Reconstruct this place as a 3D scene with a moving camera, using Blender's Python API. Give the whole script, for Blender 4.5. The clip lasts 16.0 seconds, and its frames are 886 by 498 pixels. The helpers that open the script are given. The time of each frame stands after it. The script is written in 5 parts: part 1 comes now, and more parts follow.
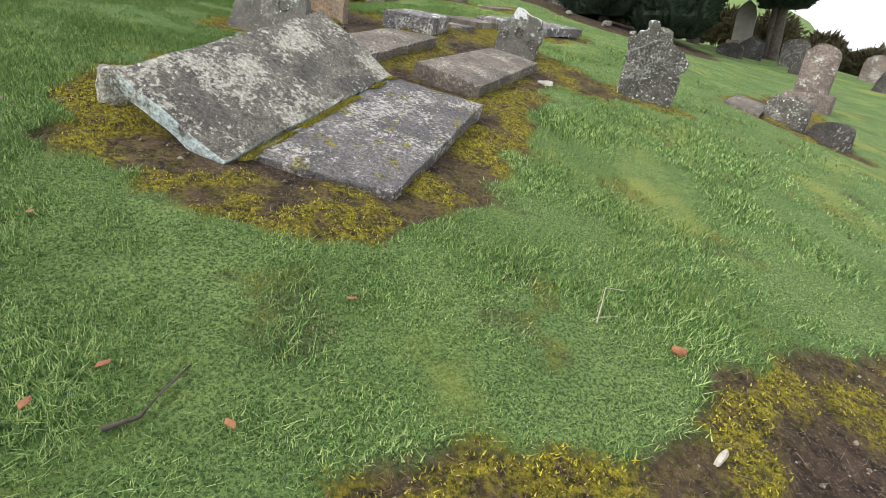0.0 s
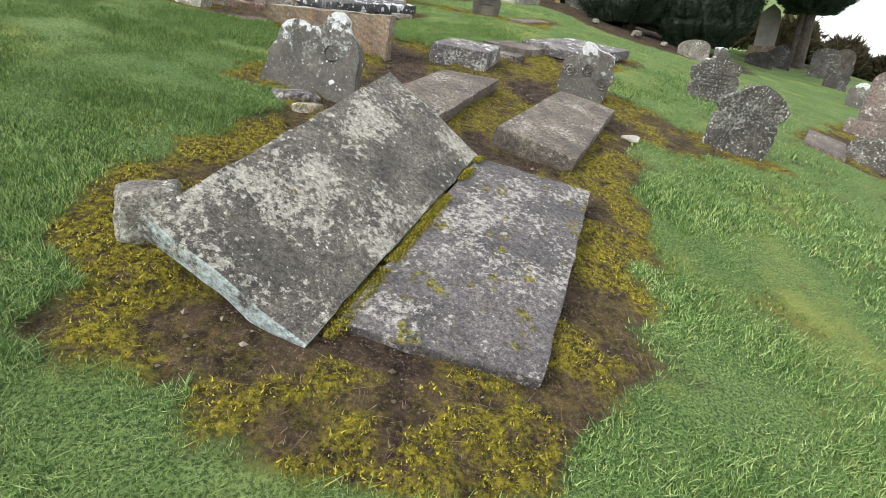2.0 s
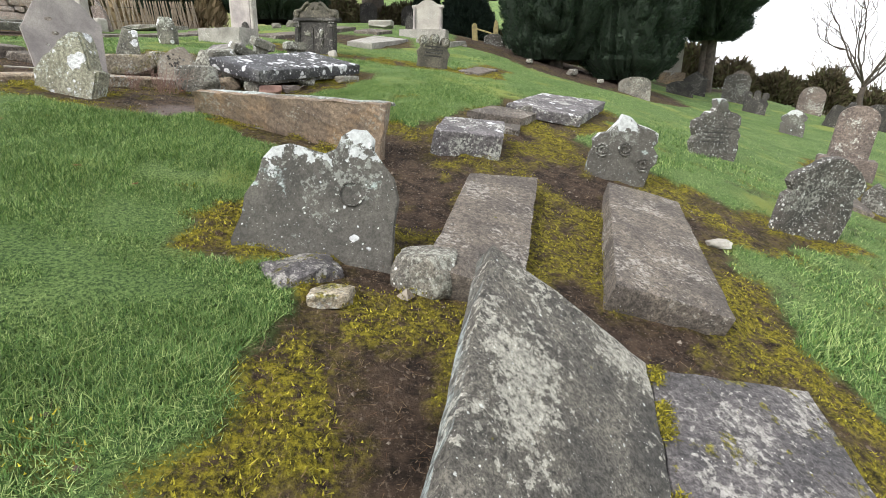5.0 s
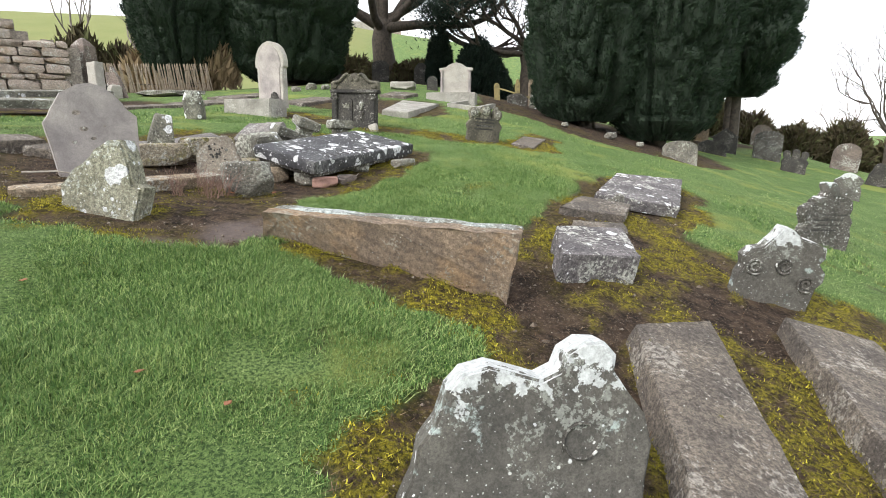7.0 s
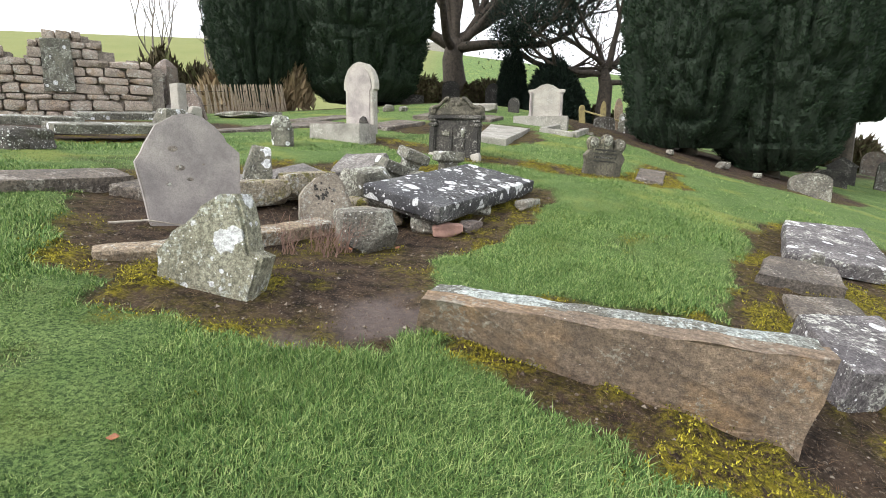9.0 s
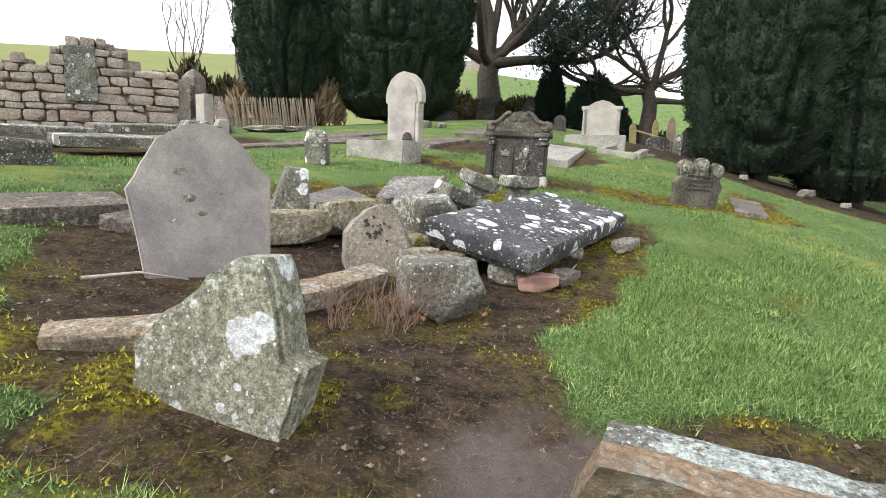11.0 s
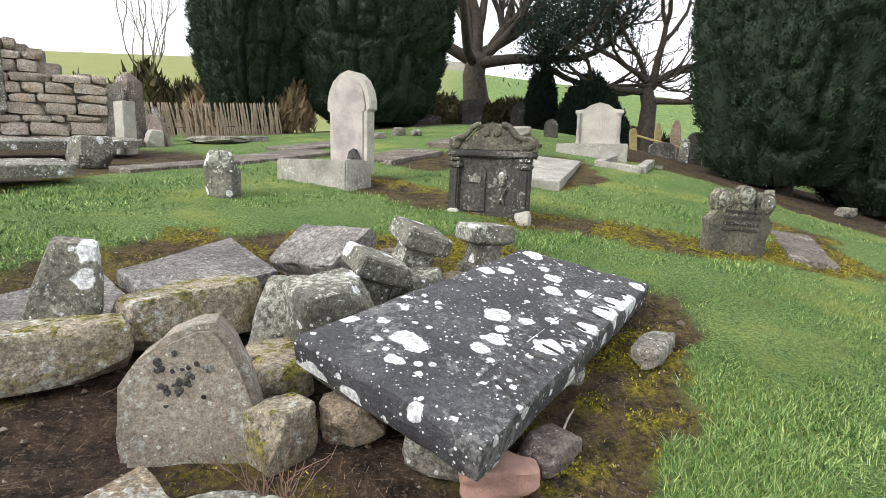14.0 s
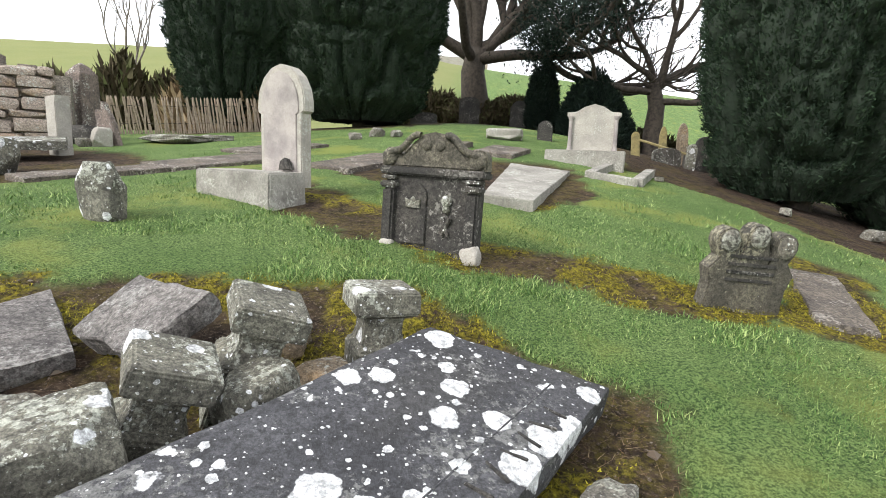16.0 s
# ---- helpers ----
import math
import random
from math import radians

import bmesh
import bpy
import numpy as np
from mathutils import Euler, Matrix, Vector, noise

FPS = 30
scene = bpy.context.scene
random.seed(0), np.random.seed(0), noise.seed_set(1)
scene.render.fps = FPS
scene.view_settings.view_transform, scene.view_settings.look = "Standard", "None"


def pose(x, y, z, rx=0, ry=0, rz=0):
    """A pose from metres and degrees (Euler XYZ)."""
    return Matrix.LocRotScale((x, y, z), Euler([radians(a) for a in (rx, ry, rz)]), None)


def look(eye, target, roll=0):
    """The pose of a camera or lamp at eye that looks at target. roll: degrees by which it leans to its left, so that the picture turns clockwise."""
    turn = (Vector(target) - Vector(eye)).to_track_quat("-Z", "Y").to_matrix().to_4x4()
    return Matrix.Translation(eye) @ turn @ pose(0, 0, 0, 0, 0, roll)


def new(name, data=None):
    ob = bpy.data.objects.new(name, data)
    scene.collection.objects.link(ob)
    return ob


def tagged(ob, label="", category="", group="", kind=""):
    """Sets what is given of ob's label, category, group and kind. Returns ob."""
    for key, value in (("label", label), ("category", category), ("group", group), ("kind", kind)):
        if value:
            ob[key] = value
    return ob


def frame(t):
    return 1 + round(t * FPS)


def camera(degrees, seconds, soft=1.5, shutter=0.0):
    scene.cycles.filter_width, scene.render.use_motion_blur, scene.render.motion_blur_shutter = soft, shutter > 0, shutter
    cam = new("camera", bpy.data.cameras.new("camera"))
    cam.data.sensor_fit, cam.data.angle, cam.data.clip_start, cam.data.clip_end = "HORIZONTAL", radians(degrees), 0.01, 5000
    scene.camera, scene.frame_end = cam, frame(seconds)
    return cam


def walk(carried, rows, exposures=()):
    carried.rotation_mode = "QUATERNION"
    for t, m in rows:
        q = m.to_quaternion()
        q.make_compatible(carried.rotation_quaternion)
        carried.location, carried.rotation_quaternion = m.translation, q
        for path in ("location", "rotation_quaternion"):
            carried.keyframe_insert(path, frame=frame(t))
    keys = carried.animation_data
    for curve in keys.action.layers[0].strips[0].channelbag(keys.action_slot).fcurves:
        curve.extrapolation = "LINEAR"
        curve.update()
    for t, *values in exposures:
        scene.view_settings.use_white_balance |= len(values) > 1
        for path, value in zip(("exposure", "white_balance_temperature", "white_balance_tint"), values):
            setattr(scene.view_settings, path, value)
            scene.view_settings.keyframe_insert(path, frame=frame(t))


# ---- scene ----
cam = camera(79.0, 16.0, 0.6)
PATH = [
    (0, (0.126, -0.144, 1.401), (0.144, 1.743, 0.741), 3.65),
    (0.5, (-0.098, 0.235, 1.648), (-0.095, 2.122, 0.984), 4.14),
    (1, (-0.302, 0.611, 1.836), (-0.301, 2.496, 1.167), 4.32),
    (1.5, (-0.569, 0.934, 1.892), (-0.542, 2.816, 1.216), 4.32),
    (2, (-0.815, 1.264, 2.007), (-0.758, 3.139, 1.314), 4.16),
    (2.5, (-1.024, 1.675, 2.057), (-0.936, 3.542, 1.345), 4.24),
    (3, (-1.232, 2.013, 2.195), (-1.099, 3.870, 1.466), 4.19),
    (3.5, (-1.463, 2.320, 2.268), (-1.271, 4.177, 1.550), 3.58),
    (4, (-1.707, 2.644, 2.387), (-1.431, 4.497, 1.687), 2.45),
    (4.2, (-1.742, 2.838, 2.398), (-1.435, 4.693, 1.715), 2.09),
    (6.3, (-2.445, 4.441, 2.964), (-2.004, 6.336, 2.500), -0.09),
    (6.5, (-2.517, 4.615, 3.009), (-2.082, 6.513, 2.554), -0.01),
    (7, (-2.743, 5.009, 3.059), (-2.327, 6.916, 2.623), 0.29),
    (7.5, (-2.910, 5.348, 3.099), (-2.575, 7.278, 2.694), 0.76),
    (8, (-3.097, 5.821, 3.140), (-2.814, 7.762, 2.748), 1.08),
    (8.5, (-3.286, 6.180, 3.190), (-3.020, 8.124, 2.804), 1.01),
    (9, (-3.465, 6.440, 3.257), (-3.227, 8.390, 2.882), 0.94),
    (9.2, (-3.523, 6.549, 3.286), (-3.289, 8.500, 2.916), 0.87),
    (11.3, (-3.847, 8.148, 3.314), (-3.695, 10.117, 3.001), 2.07),
    (11.5, (-3.827, 8.337, 3.371), (-3.678, 10.307, 3.058), 2.07),
    (12, (-3.781, 8.637, 3.419), (-3.628, 10.606, 3.103), 1.73),
    (12.5, (-3.706, 9.007, 3.505), (-3.543, 10.974, 3.183), 1.35),
    (13, (-3.488, 9.351, 3.523), (-3.326, 11.319, 3.208), 1.10),
    (13.5, (-3.292, 9.648, 3.627), (-3.127, 11.616, 3.314), 1.17),
    (14, (-3.171, 9.970, 3.635), (-2.993, 11.938, 3.323), 1.23),
    (14.5, (-3.029, 10.266, 3.701), (-2.859, 12.234, 3.391), 1.48),
    (15, (-2.776, 10.597, 3.730), (-2.618, 12.566, 3.417), 1.78),
    (15.5, (-2.576, 10.867, 3.771), (-2.419, 12.835, 3.451), 1.94),
    (16, (-2.369, 11.197, 3.865), (-2.222, 13.164, 3.538), 2.12),
]
walk(cam, [(t, look(eye, target, roll)) for t, eye, target, roll in PATH])

# ---- light: a bright overcast sky with a broad veiled sun ----
world = bpy.data.worlds.new("overcast_sky")
scene.world = world
world.use_nodes = True
wn, wl = world.node_tree.nodes, world.node_tree.links
sky = wn.new("ShaderNodeTexSky")
sky.sky_type, sky.sun_disc = "NISHITA", False
sky.sun_elevation, sky.sun_rotation = radians(42), radians(-120)
sky.air_density, sky.dust_density, sky.ozone_density = 1.0, 1.5, 1.0
veil = wn.new("ShaderNodeHueSaturation")
veil.inputs["Saturation"].default_value = 0.22
cloud = wn.new("ShaderNodeTexNoise")
cloud.inputs["Scale"].default_value, cloud.inputs["Detail"].default_value = 2.2, 4.0
cloud_ramp = wn.new("ShaderNodeMapRange")
cloud_ramp.inputs["From Min"].default_value, cloud_ramp.inputs["From Max"].default_value = 0.3, 0.7
cloud_ramp.inputs["To Min"].default_value, cloud_ramp.inputs["To Max"].default_value = 0.9, 1.1
cloud_mul = wn.new("ShaderNodeMixRGB")
cloud_mul.blend_type = "MULTIPLY"
cloud_mul.inputs["Fac"].default_value = 1.0
wl.new(sky.outputs["Color"], veil.inputs["Color"])
deck = wn.new("ShaderNodeMixRGB")
deck.inputs["Fac"].default_value = 0.6
deck.inputs["Color2"].default_value = (5.6, 5.75, 6.0, 1)
wl.new(veil.outputs["Color"], deck.inputs["Color1"])
wl.new(deck.outputs["Color"], cloud_mul.inputs["Color1"])
wl.new(cloud.outputs["Fac"], cloud_ramp.inputs["Value"])
wl.new(cloud_ramp.outputs["Result"], cloud_mul.inputs["Color2"])
wl.new(cloud_mul.outputs["Color"], wn["Background"].inputs["Color"])
wn["Background"].inputs["Strength"].default_value = 0.15
sun_data = bpy.data.lights.new("sun", "SUN")
sun_data.energy, sun_data.angle, sun_data.color = 1.3, radians(18), (1.0, 0.96, 0.9)
sun = new("sun", sun_data)
sun.matrix_world = look((0, 0, 30), (0 + 0.86 * 30, 0.5 * 30, 30 - 27.0))
scene.view_settings.exposure = 1.17


# ---- ground shape and soft noise ----
def vnoise(x, y, seed=0):
    """Smooth value noise of about unit wavelength, between 0 and 1."""
    x, y = np.asarray(x, float), np.asarray(y, float)
    i, j = np.floor(x), np.floor(y)
    u, v = x - i, y - j
    u, v = u * u * (3 - 2 * u), v * v * (3 - 2 * v)

    def h(a, b):
        s = np.sin(a * 127.1 + b * 311.7 + seed * 74.7) * 43758.5453
        return s - np.floor(s)
    return (h(i, j) * (1 - u) + h(i + 1, j) * u) * (1 - v) + (h(i, j + 1) * (1 - u) + h(i + 1, j + 1) * u) * v


def smooth(a):
    a = np.clip(a, 0, 1)
    return a * a * (3 - 2 * a)


def ground_z(x, y):
    """Sloping churchyard, hollow round the broken tombs, hill beyond the boundary."""
    x, y = np.asarray(x, float), np.asarray(y, float)
    u, v = 9 * np.tanh(x / 9), 14 * np.tanh((y - 12) / 14)
    z = (2.3421 - 0.1166 * u + 0.1783 * v - 0.01049 * u * u + 0.01049 * u * v - 0.00467 * v * v
         + 0.000725 * v ** 3 - 0.000848 * u * u * v - 0.000049 * u * v * v - 0.001299 * u ** 3)
    z = z - 0.3 * np.exp(-((x + 3.6) ** 2 + (y - 12.5) ** 2) / 4)
    z = z + 34 * smooth((y - 40) / 190) * (1 - smooth((x / (np.abs(y) + 20) - 0.5) / 0.2))
    z = z - 0.17 * np.clip(x - 17, 0, 160) * (1 - 0.5 * smooth((y - 60) / 100))
    return z


def gz(x, y):
    return float(ground_z(x, y))


def poly_inside(x, y, poly):
    """Signed distance to a polygon's edge, positive inside."""
    d = np.full(np.shape(x), 1e9)
    inside = np.zeros(np.shape(x), bool)
    for (ax, ay), (bx, by) in zip(poly, poly[1:] + poly[:1]):
        ex, ey = bx - ax, by - ay
        t = np.clip(((x - ax) * ex + (y - ay) * ey) / (ex * ex + ey * ey + 1e-9), 0, 1)
        d = np.minimum(d, np.hypot(x - ax - t * ex, y - ay - t * ey))
        cross = ((ay > y) != (by > y)) & (x < (bx - ax) * (y - ay) / (by - ay + 1e-12) + ax)
        inside ^= cross
    return np.where(inside, d, -d)


GRAVES = [(-2.65, 3.69), (-2.32, 3.15), (-1.49, 3.0), (-0.7, 2.85), (-0.2, 3.0), (0.6, 4.0), (0.9, 5.2), (1.25, 6.7), (1.6, 7.5),
          (2.4, 7.6), (3.7, 8.0), (3.6, 8.5), (2.4, 8.6), (1.9, 9.3), (1.3, 10.3), (2.2, 11.2), (3.5, 12.9), (2.9, 13.6),
          (1.4, 12.9), (-0.3, 11.0), (-1.0, 10.1)]
WEDGE = [(-1.0, 10.1), (-3.05, 10.0), (-3.1, 9.0), (-2.4, 8.5), (-1.94, 8.06), (-2.34, 7.45), (-2.87, 7.1), (-2.85, 6.6), (-2.4, 6.45),
         (-2.26, 5.87), (-2.43, 5.31), (-2.72, 4.54), (-2.85, 4.2), (-2.65, 3.69), (-1.2, 4.0), (0, 7)]
TOMBS = [(-3.05, 9.6), (-2.95, 10.7), (-2.25, 11.65), (-1.3, 12.9), (-1.1, 13.7), (-1.9, 14.5), (-2.6, 15.1), (-4.33, 15.0), (-5.2, 14.6),
         (-5.9, 13.6), (-6.6, 12.8), (-6.3, 11.6), (-5.5, 9.8), (-4.7, 9.28), (-4.1, 9.15), (-3.47, 9.1)]
PATHS = [
    [(-2.5, 16.4), (-1.6, 16.15), (-0.87, 16.06), (0.06, 15.55), (0.75, 15.35), (1.9, 16.8), (2.4, 16.4), (1.6, 14.6), (1.1, 14.6), (0.33, 14.65), (-0.34, 14.83), (-1.13, 15.05), (-1.75, 15.4), (-2.5, 15.8)],
    [(-4.9, 18.2), (-3.6, 16.9), (-2.5, 15.9), (-1.9, 16.3), (-3.0, 17.9), (-3.9, 19.0)],
    [(-3.5, 19.5), (-2.4, 18.9), (-0.8, 17.5), (0.4, 18.9), (0.7, 21), (-2.1, 21.7)],
    [(1.9, 21.8), (2.7, 21.0), (3.4, 19.6), (3.5, 18.3), (3.9, 17.6), (6.2, 17.4), (7.9, 17.9), (9.3, 18.9), (9.5, 21), (9.5, 30), (4, 31), (2.6, 23.5)],
    [(2.37, 3.13), (1.75, 2.45), (1.11, 1.9), (0.3, 1.62), (-0.3, 1.5), (-0.4, 0.6), (2.5, 0.6), (4, 1.5), (3.4, 3.2)],
    [(5.2, 10.4), (5.4, 9.5), (6.4, 8.8), (7.0, 8.4), (7.2, 9.2), (8.2, 11.5), (9.0, 13.4), (8.3, 13.6)],
    [(-7.4, 15.6), (-7.0, 18.2), (-6.4, 20.6), (-8.2, 22.2), (-12, 23.6), (-14, 20), (-12, 14.5)],
    [(-9, 27.5), (-8, 29), (-1, 30), (-1, 38), (-14, 38)],
    [(-1, 33), (6, 31.5), (12, 29), (14, 36), (-1, 40)],
    [(12, 24.6), (17, 25.6), (17, 27.4), (12, 27)],
]
MUD = [(-4.15, 9.05), (-3.6, 8.98), (-3.0, 9.35), (-2.9, 9.95), (-3.4, 10.0)]


def bare_depth(x, y):
    """How far inside bare, mossy ground a place lies (metres, negative in the grass)."""
    d = np.full(np.shape(x), -1e9)
    for poly in [GRAVES, WEDGE, TOMBS] + PATHS:
        d = np.maximum(d, poly_inside(x, y, poly))
    warp = (vnoise(x * 3.1, y * 3.1, 3) - 0.5) * 0.32 + (vnoise(x * 9, y * 9, 4) - 0.5) * 0.14
    return d + warp


def cover(x, y):
    """Bare soil, moss on it, rough dry grass, each 0 to 1."""
    d = bare_depth(x, y)
    bare = smooth((d + 0.05) / 0.12)
    edge = np.exp(-((d - 0.22) / 0.24) ** 2)
    blobs = smooth((vnoise(x * 2.3, y * 2.3, 8) * 0.6 + vnoise(x * 6.5, y * 6.5, 9) * 0.4 - 0.48) / 0.12)
    moss = np.clip(edge * (0.25 + 0.75 * blobs) + 0.8 * blobs * (d < 1.6), 0, 1)
    moss *= np.where((y > 18) | (poly_inside(x, y, PATHS[3]) > 0), 0.25, 1.0)
    moss *= np.where((x < -2.6) & (y > 10.3) & (y < 14), 0.45, 1.0)
    mud = smooth((poly_inside(x, y, MUD) + (vnoise(x * 4, y * 4, 5) - 0.5) * 0.3) / 0.15)
    bare = np.maximum(bare, mud)
    thin = smooth((vnoise(x * 1.7, y * 1.7, 11) * 0.55 + vnoise(x * 5, y * 5, 12) * 0.45 - 0.70) / 0.06) * 0.45 * (y < 14)
    bare = np.maximum(bare, thin)
    moss = moss * (1 - mud)
    dry = np.clip(smooth((y - 29) / 6) * smooth((-x - 2 + (y - 30) * 0.15) / 8), 0, 1)
    return bare, moss, dry


# ---- materials ----
def material(name):
    m = bpy.data.materials.new(name)
    m.use_nodes = True
    n, l = m.node_tree.nodes, m.node_tree.links
    return m, n, l, n["Principled BSDF"]


def coords(n, l, scatter=0.0):
    """Object coordinates, shifted a little from object to object."""
    tc = n.new("ShaderNodeTexCoord")
    if not scatter:
        return tc.outputs["Object"]
    info = n.new("ShaderNodeObjectInfo")
    mul = n.new("ShaderNodeMath")
    mul.operation = "MULTIPLY"
    mul.inputs[1].default_value = scatter
    l.new(info.outputs["Random"], mul.inputs[0])
    add = n.new("ShaderNodeVectorMath")
    l.new(tc.outputs["Object"], add.inputs[0])
    l.new(mul.outputs[0], add.inputs[1])
    return add.outputs[0]


def noise_tex(n, l, co, scale, detail=6.0, rough=0.6):
    t = n.new("ShaderNodeTexNoise")
    t.inputs["Scale"].default_value, t.inputs["Detail"].default_value, t.inputs["Roughness"].default_value = scale, detail, rough
    l.new(co, t.inputs["Vector"])
    return t.outputs["Fac"]


def ramp(n, l, fac, lo, hi, a=0.0, b=1.0):
    r = n.new("ShaderNodeMapRange")
    r.interpolation_type = "SMOOTHSTEP"
    r.inputs["From Min"].default_value, r.inputs["From Max"].default_value = lo, hi
    r.inputs["To Min"].default_value, r.inputs["To Max"].default_value = a, b
    l.new(fac, r.inputs["Value"])
    return r.outputs["Result"]


def math_node(n, l, op, a, b):
    m = n.new("ShaderNodeMath")
    m.operation = op
    for k, v in enumerate((a, b)):
        if isinstance(v, (int, float)):
            m.inputs[k].default_value = v
        else:
            l.new(v, m.inputs[k])
    return m.outputs[0]


def mix(n, l, fac, a, b):
    m = n.new("ShaderNodeMixRGB")
    for k, v in (("Fac", fac), ("Color1", a), ("Color2", b)):
        if isinstance(v, tuple):
            m.inputs[k].default_value = (*v, 1)
        elif isinstance(v, (int, float)):
            m.inputs[k].default_value = v
        else:
            l.new(v, m.inputs[k])
    return m.outputs["Color"]


def spots(n, l, co, scale, size, seedshift=0.0, wobble=0.5):
    """Round lichen patches of uneven size: cells that are large only here and there."""
    warp = n.new("ShaderNodeTexNoise")
    warp.inputs["Scale"].default_value, warp.inputs["Detail"].default_value = scale * 3.6, 5.0
    l.new(co, warp.inputs["Vector"])
    sub = n.new("ShaderNodeVectorMath")
    sub.operation = "SCALE"
    sub.inputs["Scale"].default_value = wobble / scale
    l.new(warp.outputs["Color"], sub.inputs[0])
    add = n.new("ShaderNodeVectorMath")
    l.new(co, add.inputs[0])
    l.new(sub.outputs[0], add.inputs[1])
    add2 = n.new("ShaderNodeVectorMath")
    add2.inputs[1].default_value = (seedshift, seedshift * 1.7, seedshift * 0.6)
    l.new(add.outputs[0], add2.inputs[0])
    v = n.new("ShaderNodeTexVoronoi")
    v.inputs["Scale"].default_value, v.inputs["Randomness"].default_value = scale, 0.8
    l.new(add2.outputs[0], v.inputs["Vector"])
    sep = n.new("ShaderNodeSeparateColor")
    l.new(v.outputs["Color"], sep.inputs[0])
    reach = math_node(n, l, "MULTIPLY", math_node(n, l, "POWER", sep.outputs[0], 1.7), size)
    gap = math_node(n, l, "SUBTRACT", reach, v.outputs["Distance"])
    return ramp(n, l, gap, 0.0, 0.03)


def stone(name, light, dark, white=0.3, crust=0.4, moss=0.0, stain=0.4, big=0.0, rough=0.9, crust_colour=(0.50, 0.50, 0.45), bump=0.6, orange=0.0, frost=0.0, wear=1.0, edge_crust=0.0, streak=0.0):
    """Weathered sandstone: two tones, dark stain, pale crust, round white lichen, moss where it faces up."""
    m, n, l, b = material(name)
    co = coords(n, l, 7.0)
    col = mix(n, l, ramp(n, l, noise_tex(n, l, co, 3.0, 8), 0.3, 0.7), dark, light)
    grain = noise_tex(n, l, co, 90.0, 4, 0.7)
    col = mix(n, l, ramp(n, l, grain, 0.42, 0.62, 0.0, 0.25 + 0.4 * wear), col, tuple(c * 0.45 for c in dark))
    if orange:
        col = mix(n, l, ramp(n, l, noise_tex(n, l, co, 2.0, 5), 0.52, 0.66, 0.0, orange), col, (0.42, 0.25, 0.11))
    col = mix(n, l, ramp(n, l, noise_tex(n, l, co, 1.3, 9, 0.65), 0.48, 0.68, 0.0, stain), col, (0.045, 0.043, 0.04))
    if crust:
        field = math_node(n, l, "ADD", noise_tex(n, l, co, 26.0, 8, 0.72), ramp(n, l, noise_tex(n, l, co, 2.4, 5), 0.32, 0.68, -0.17, 0.09))
        tone = mix(n, l, noise_tex(n, l, co, 70.0, 4, 0.7), tuple(v * 0.62 for v in crust_colour), tuple(min(v * 1.28, 0.8) for v in crust_colour))
        col = mix(n, l, ramp(n, l, field, 0.61 - 0.2 * crust, 0.645 - 0.2 * crust, 0.0, 0.85), col, tone)
        # Dark specks paint tiny shadows into the crust; no hollows are modelled here
        pits = ramp(n, l, noise_tex(n, l, co, 58.0, 5, 0.7), 0.55, 0.60, 0.0, 0.85 * crust)
        col = mix(n, l, pits, col, tuple(v * 0.3 for v in dark))
    if white:
        for scale, size, shift in ((52.0, 0.70, 3.1), (21.0, 0.66, 11.7)):
            w = spots(n, l, co, scale, min(size * white * 1.35, 0.5), shift, 0.3)
            col = mix(n, l, math_node(n, l, "MULTIPLY", w, 0.85), col, (0.62, 0.63, 0.60))
    if big:
        for scale, size, shift in ((4.2, 0.68, 29.0), (6.4, 0.66, 41.0), (15.0, 0.48, 5.0), (36.0, 0.42, 67.0)):
            w = spots(n, l, co, scale, size * big, shift, 0.3)
            col = mix(n, l, math_node(n, l, "MULTIPLY", w, 0.9), col, (0.66, 0.67, 0.68))
    if moss:
        g = n.new("ShaderNodeNewGeometry")
        sep = n.new("ShaderNodeSeparateXYZ")
        l.new(g.outputs["Normal"], sep.inputs[0])
        up = ramp(n, l, sep.outputs[2], -0.5, 0.5)
        f = math_node(n, l, "MULTIPLY", ramp(n, l, noise_tex(n, l, co, 5.5, 8, 0.7), 0.72 - 0.32 * moss, 0.76 - 0.32 * moss), up)
        mcol = mix(n, l, ramp(n, l, noise_tex(n, l, co, 40, 5, 0.75), 0.36, 0.64), (0.022, 0.022, 0.008), (0.24, 0.21, 0.03))
        col = mix(n, l, f, col, mcol)
    if frost:
        g2 = n.new("ShaderNodeNewGeometry")
        sep2 = n.new("ShaderNodeSeparateXYZ")
        gen = n.new("ShaderNodeTexCoord")
        sep3 = n.new("ShaderNodeSeparateXYZ")
        l.new(gen.outputs["Generated"], sep3.inputs[0])
        l.new(g2.outputs["Normal"], sep2.inputs[0])
        crest = math_node(n, l, "ADD", ramp(n, l, sep2.outputs[2], 0.3, 0.8, 0.0, 0.12), noise_tex(n, l, co, 8.0, 6, 0.65))
        crest = math_node(n, l, "ADD", crest, ramp(n, l, sep3.outputs[2], 0.66, 1.0, 0.0, 0.3 * frost))
        col = mix(n, l, ramp(n, l, crest, 0.70, 0.73, 0.0, 0.92), col, (0.56, 0.58, 0.58))
        pale = ramp(n, l, noise_tex(n, l, co, 3.2, 8, 0.75), 0.60, 0.66, 0.0, 0.8 * frost)
        col = mix(n, l, pale, col, (0.42, 0.49, 0.47))
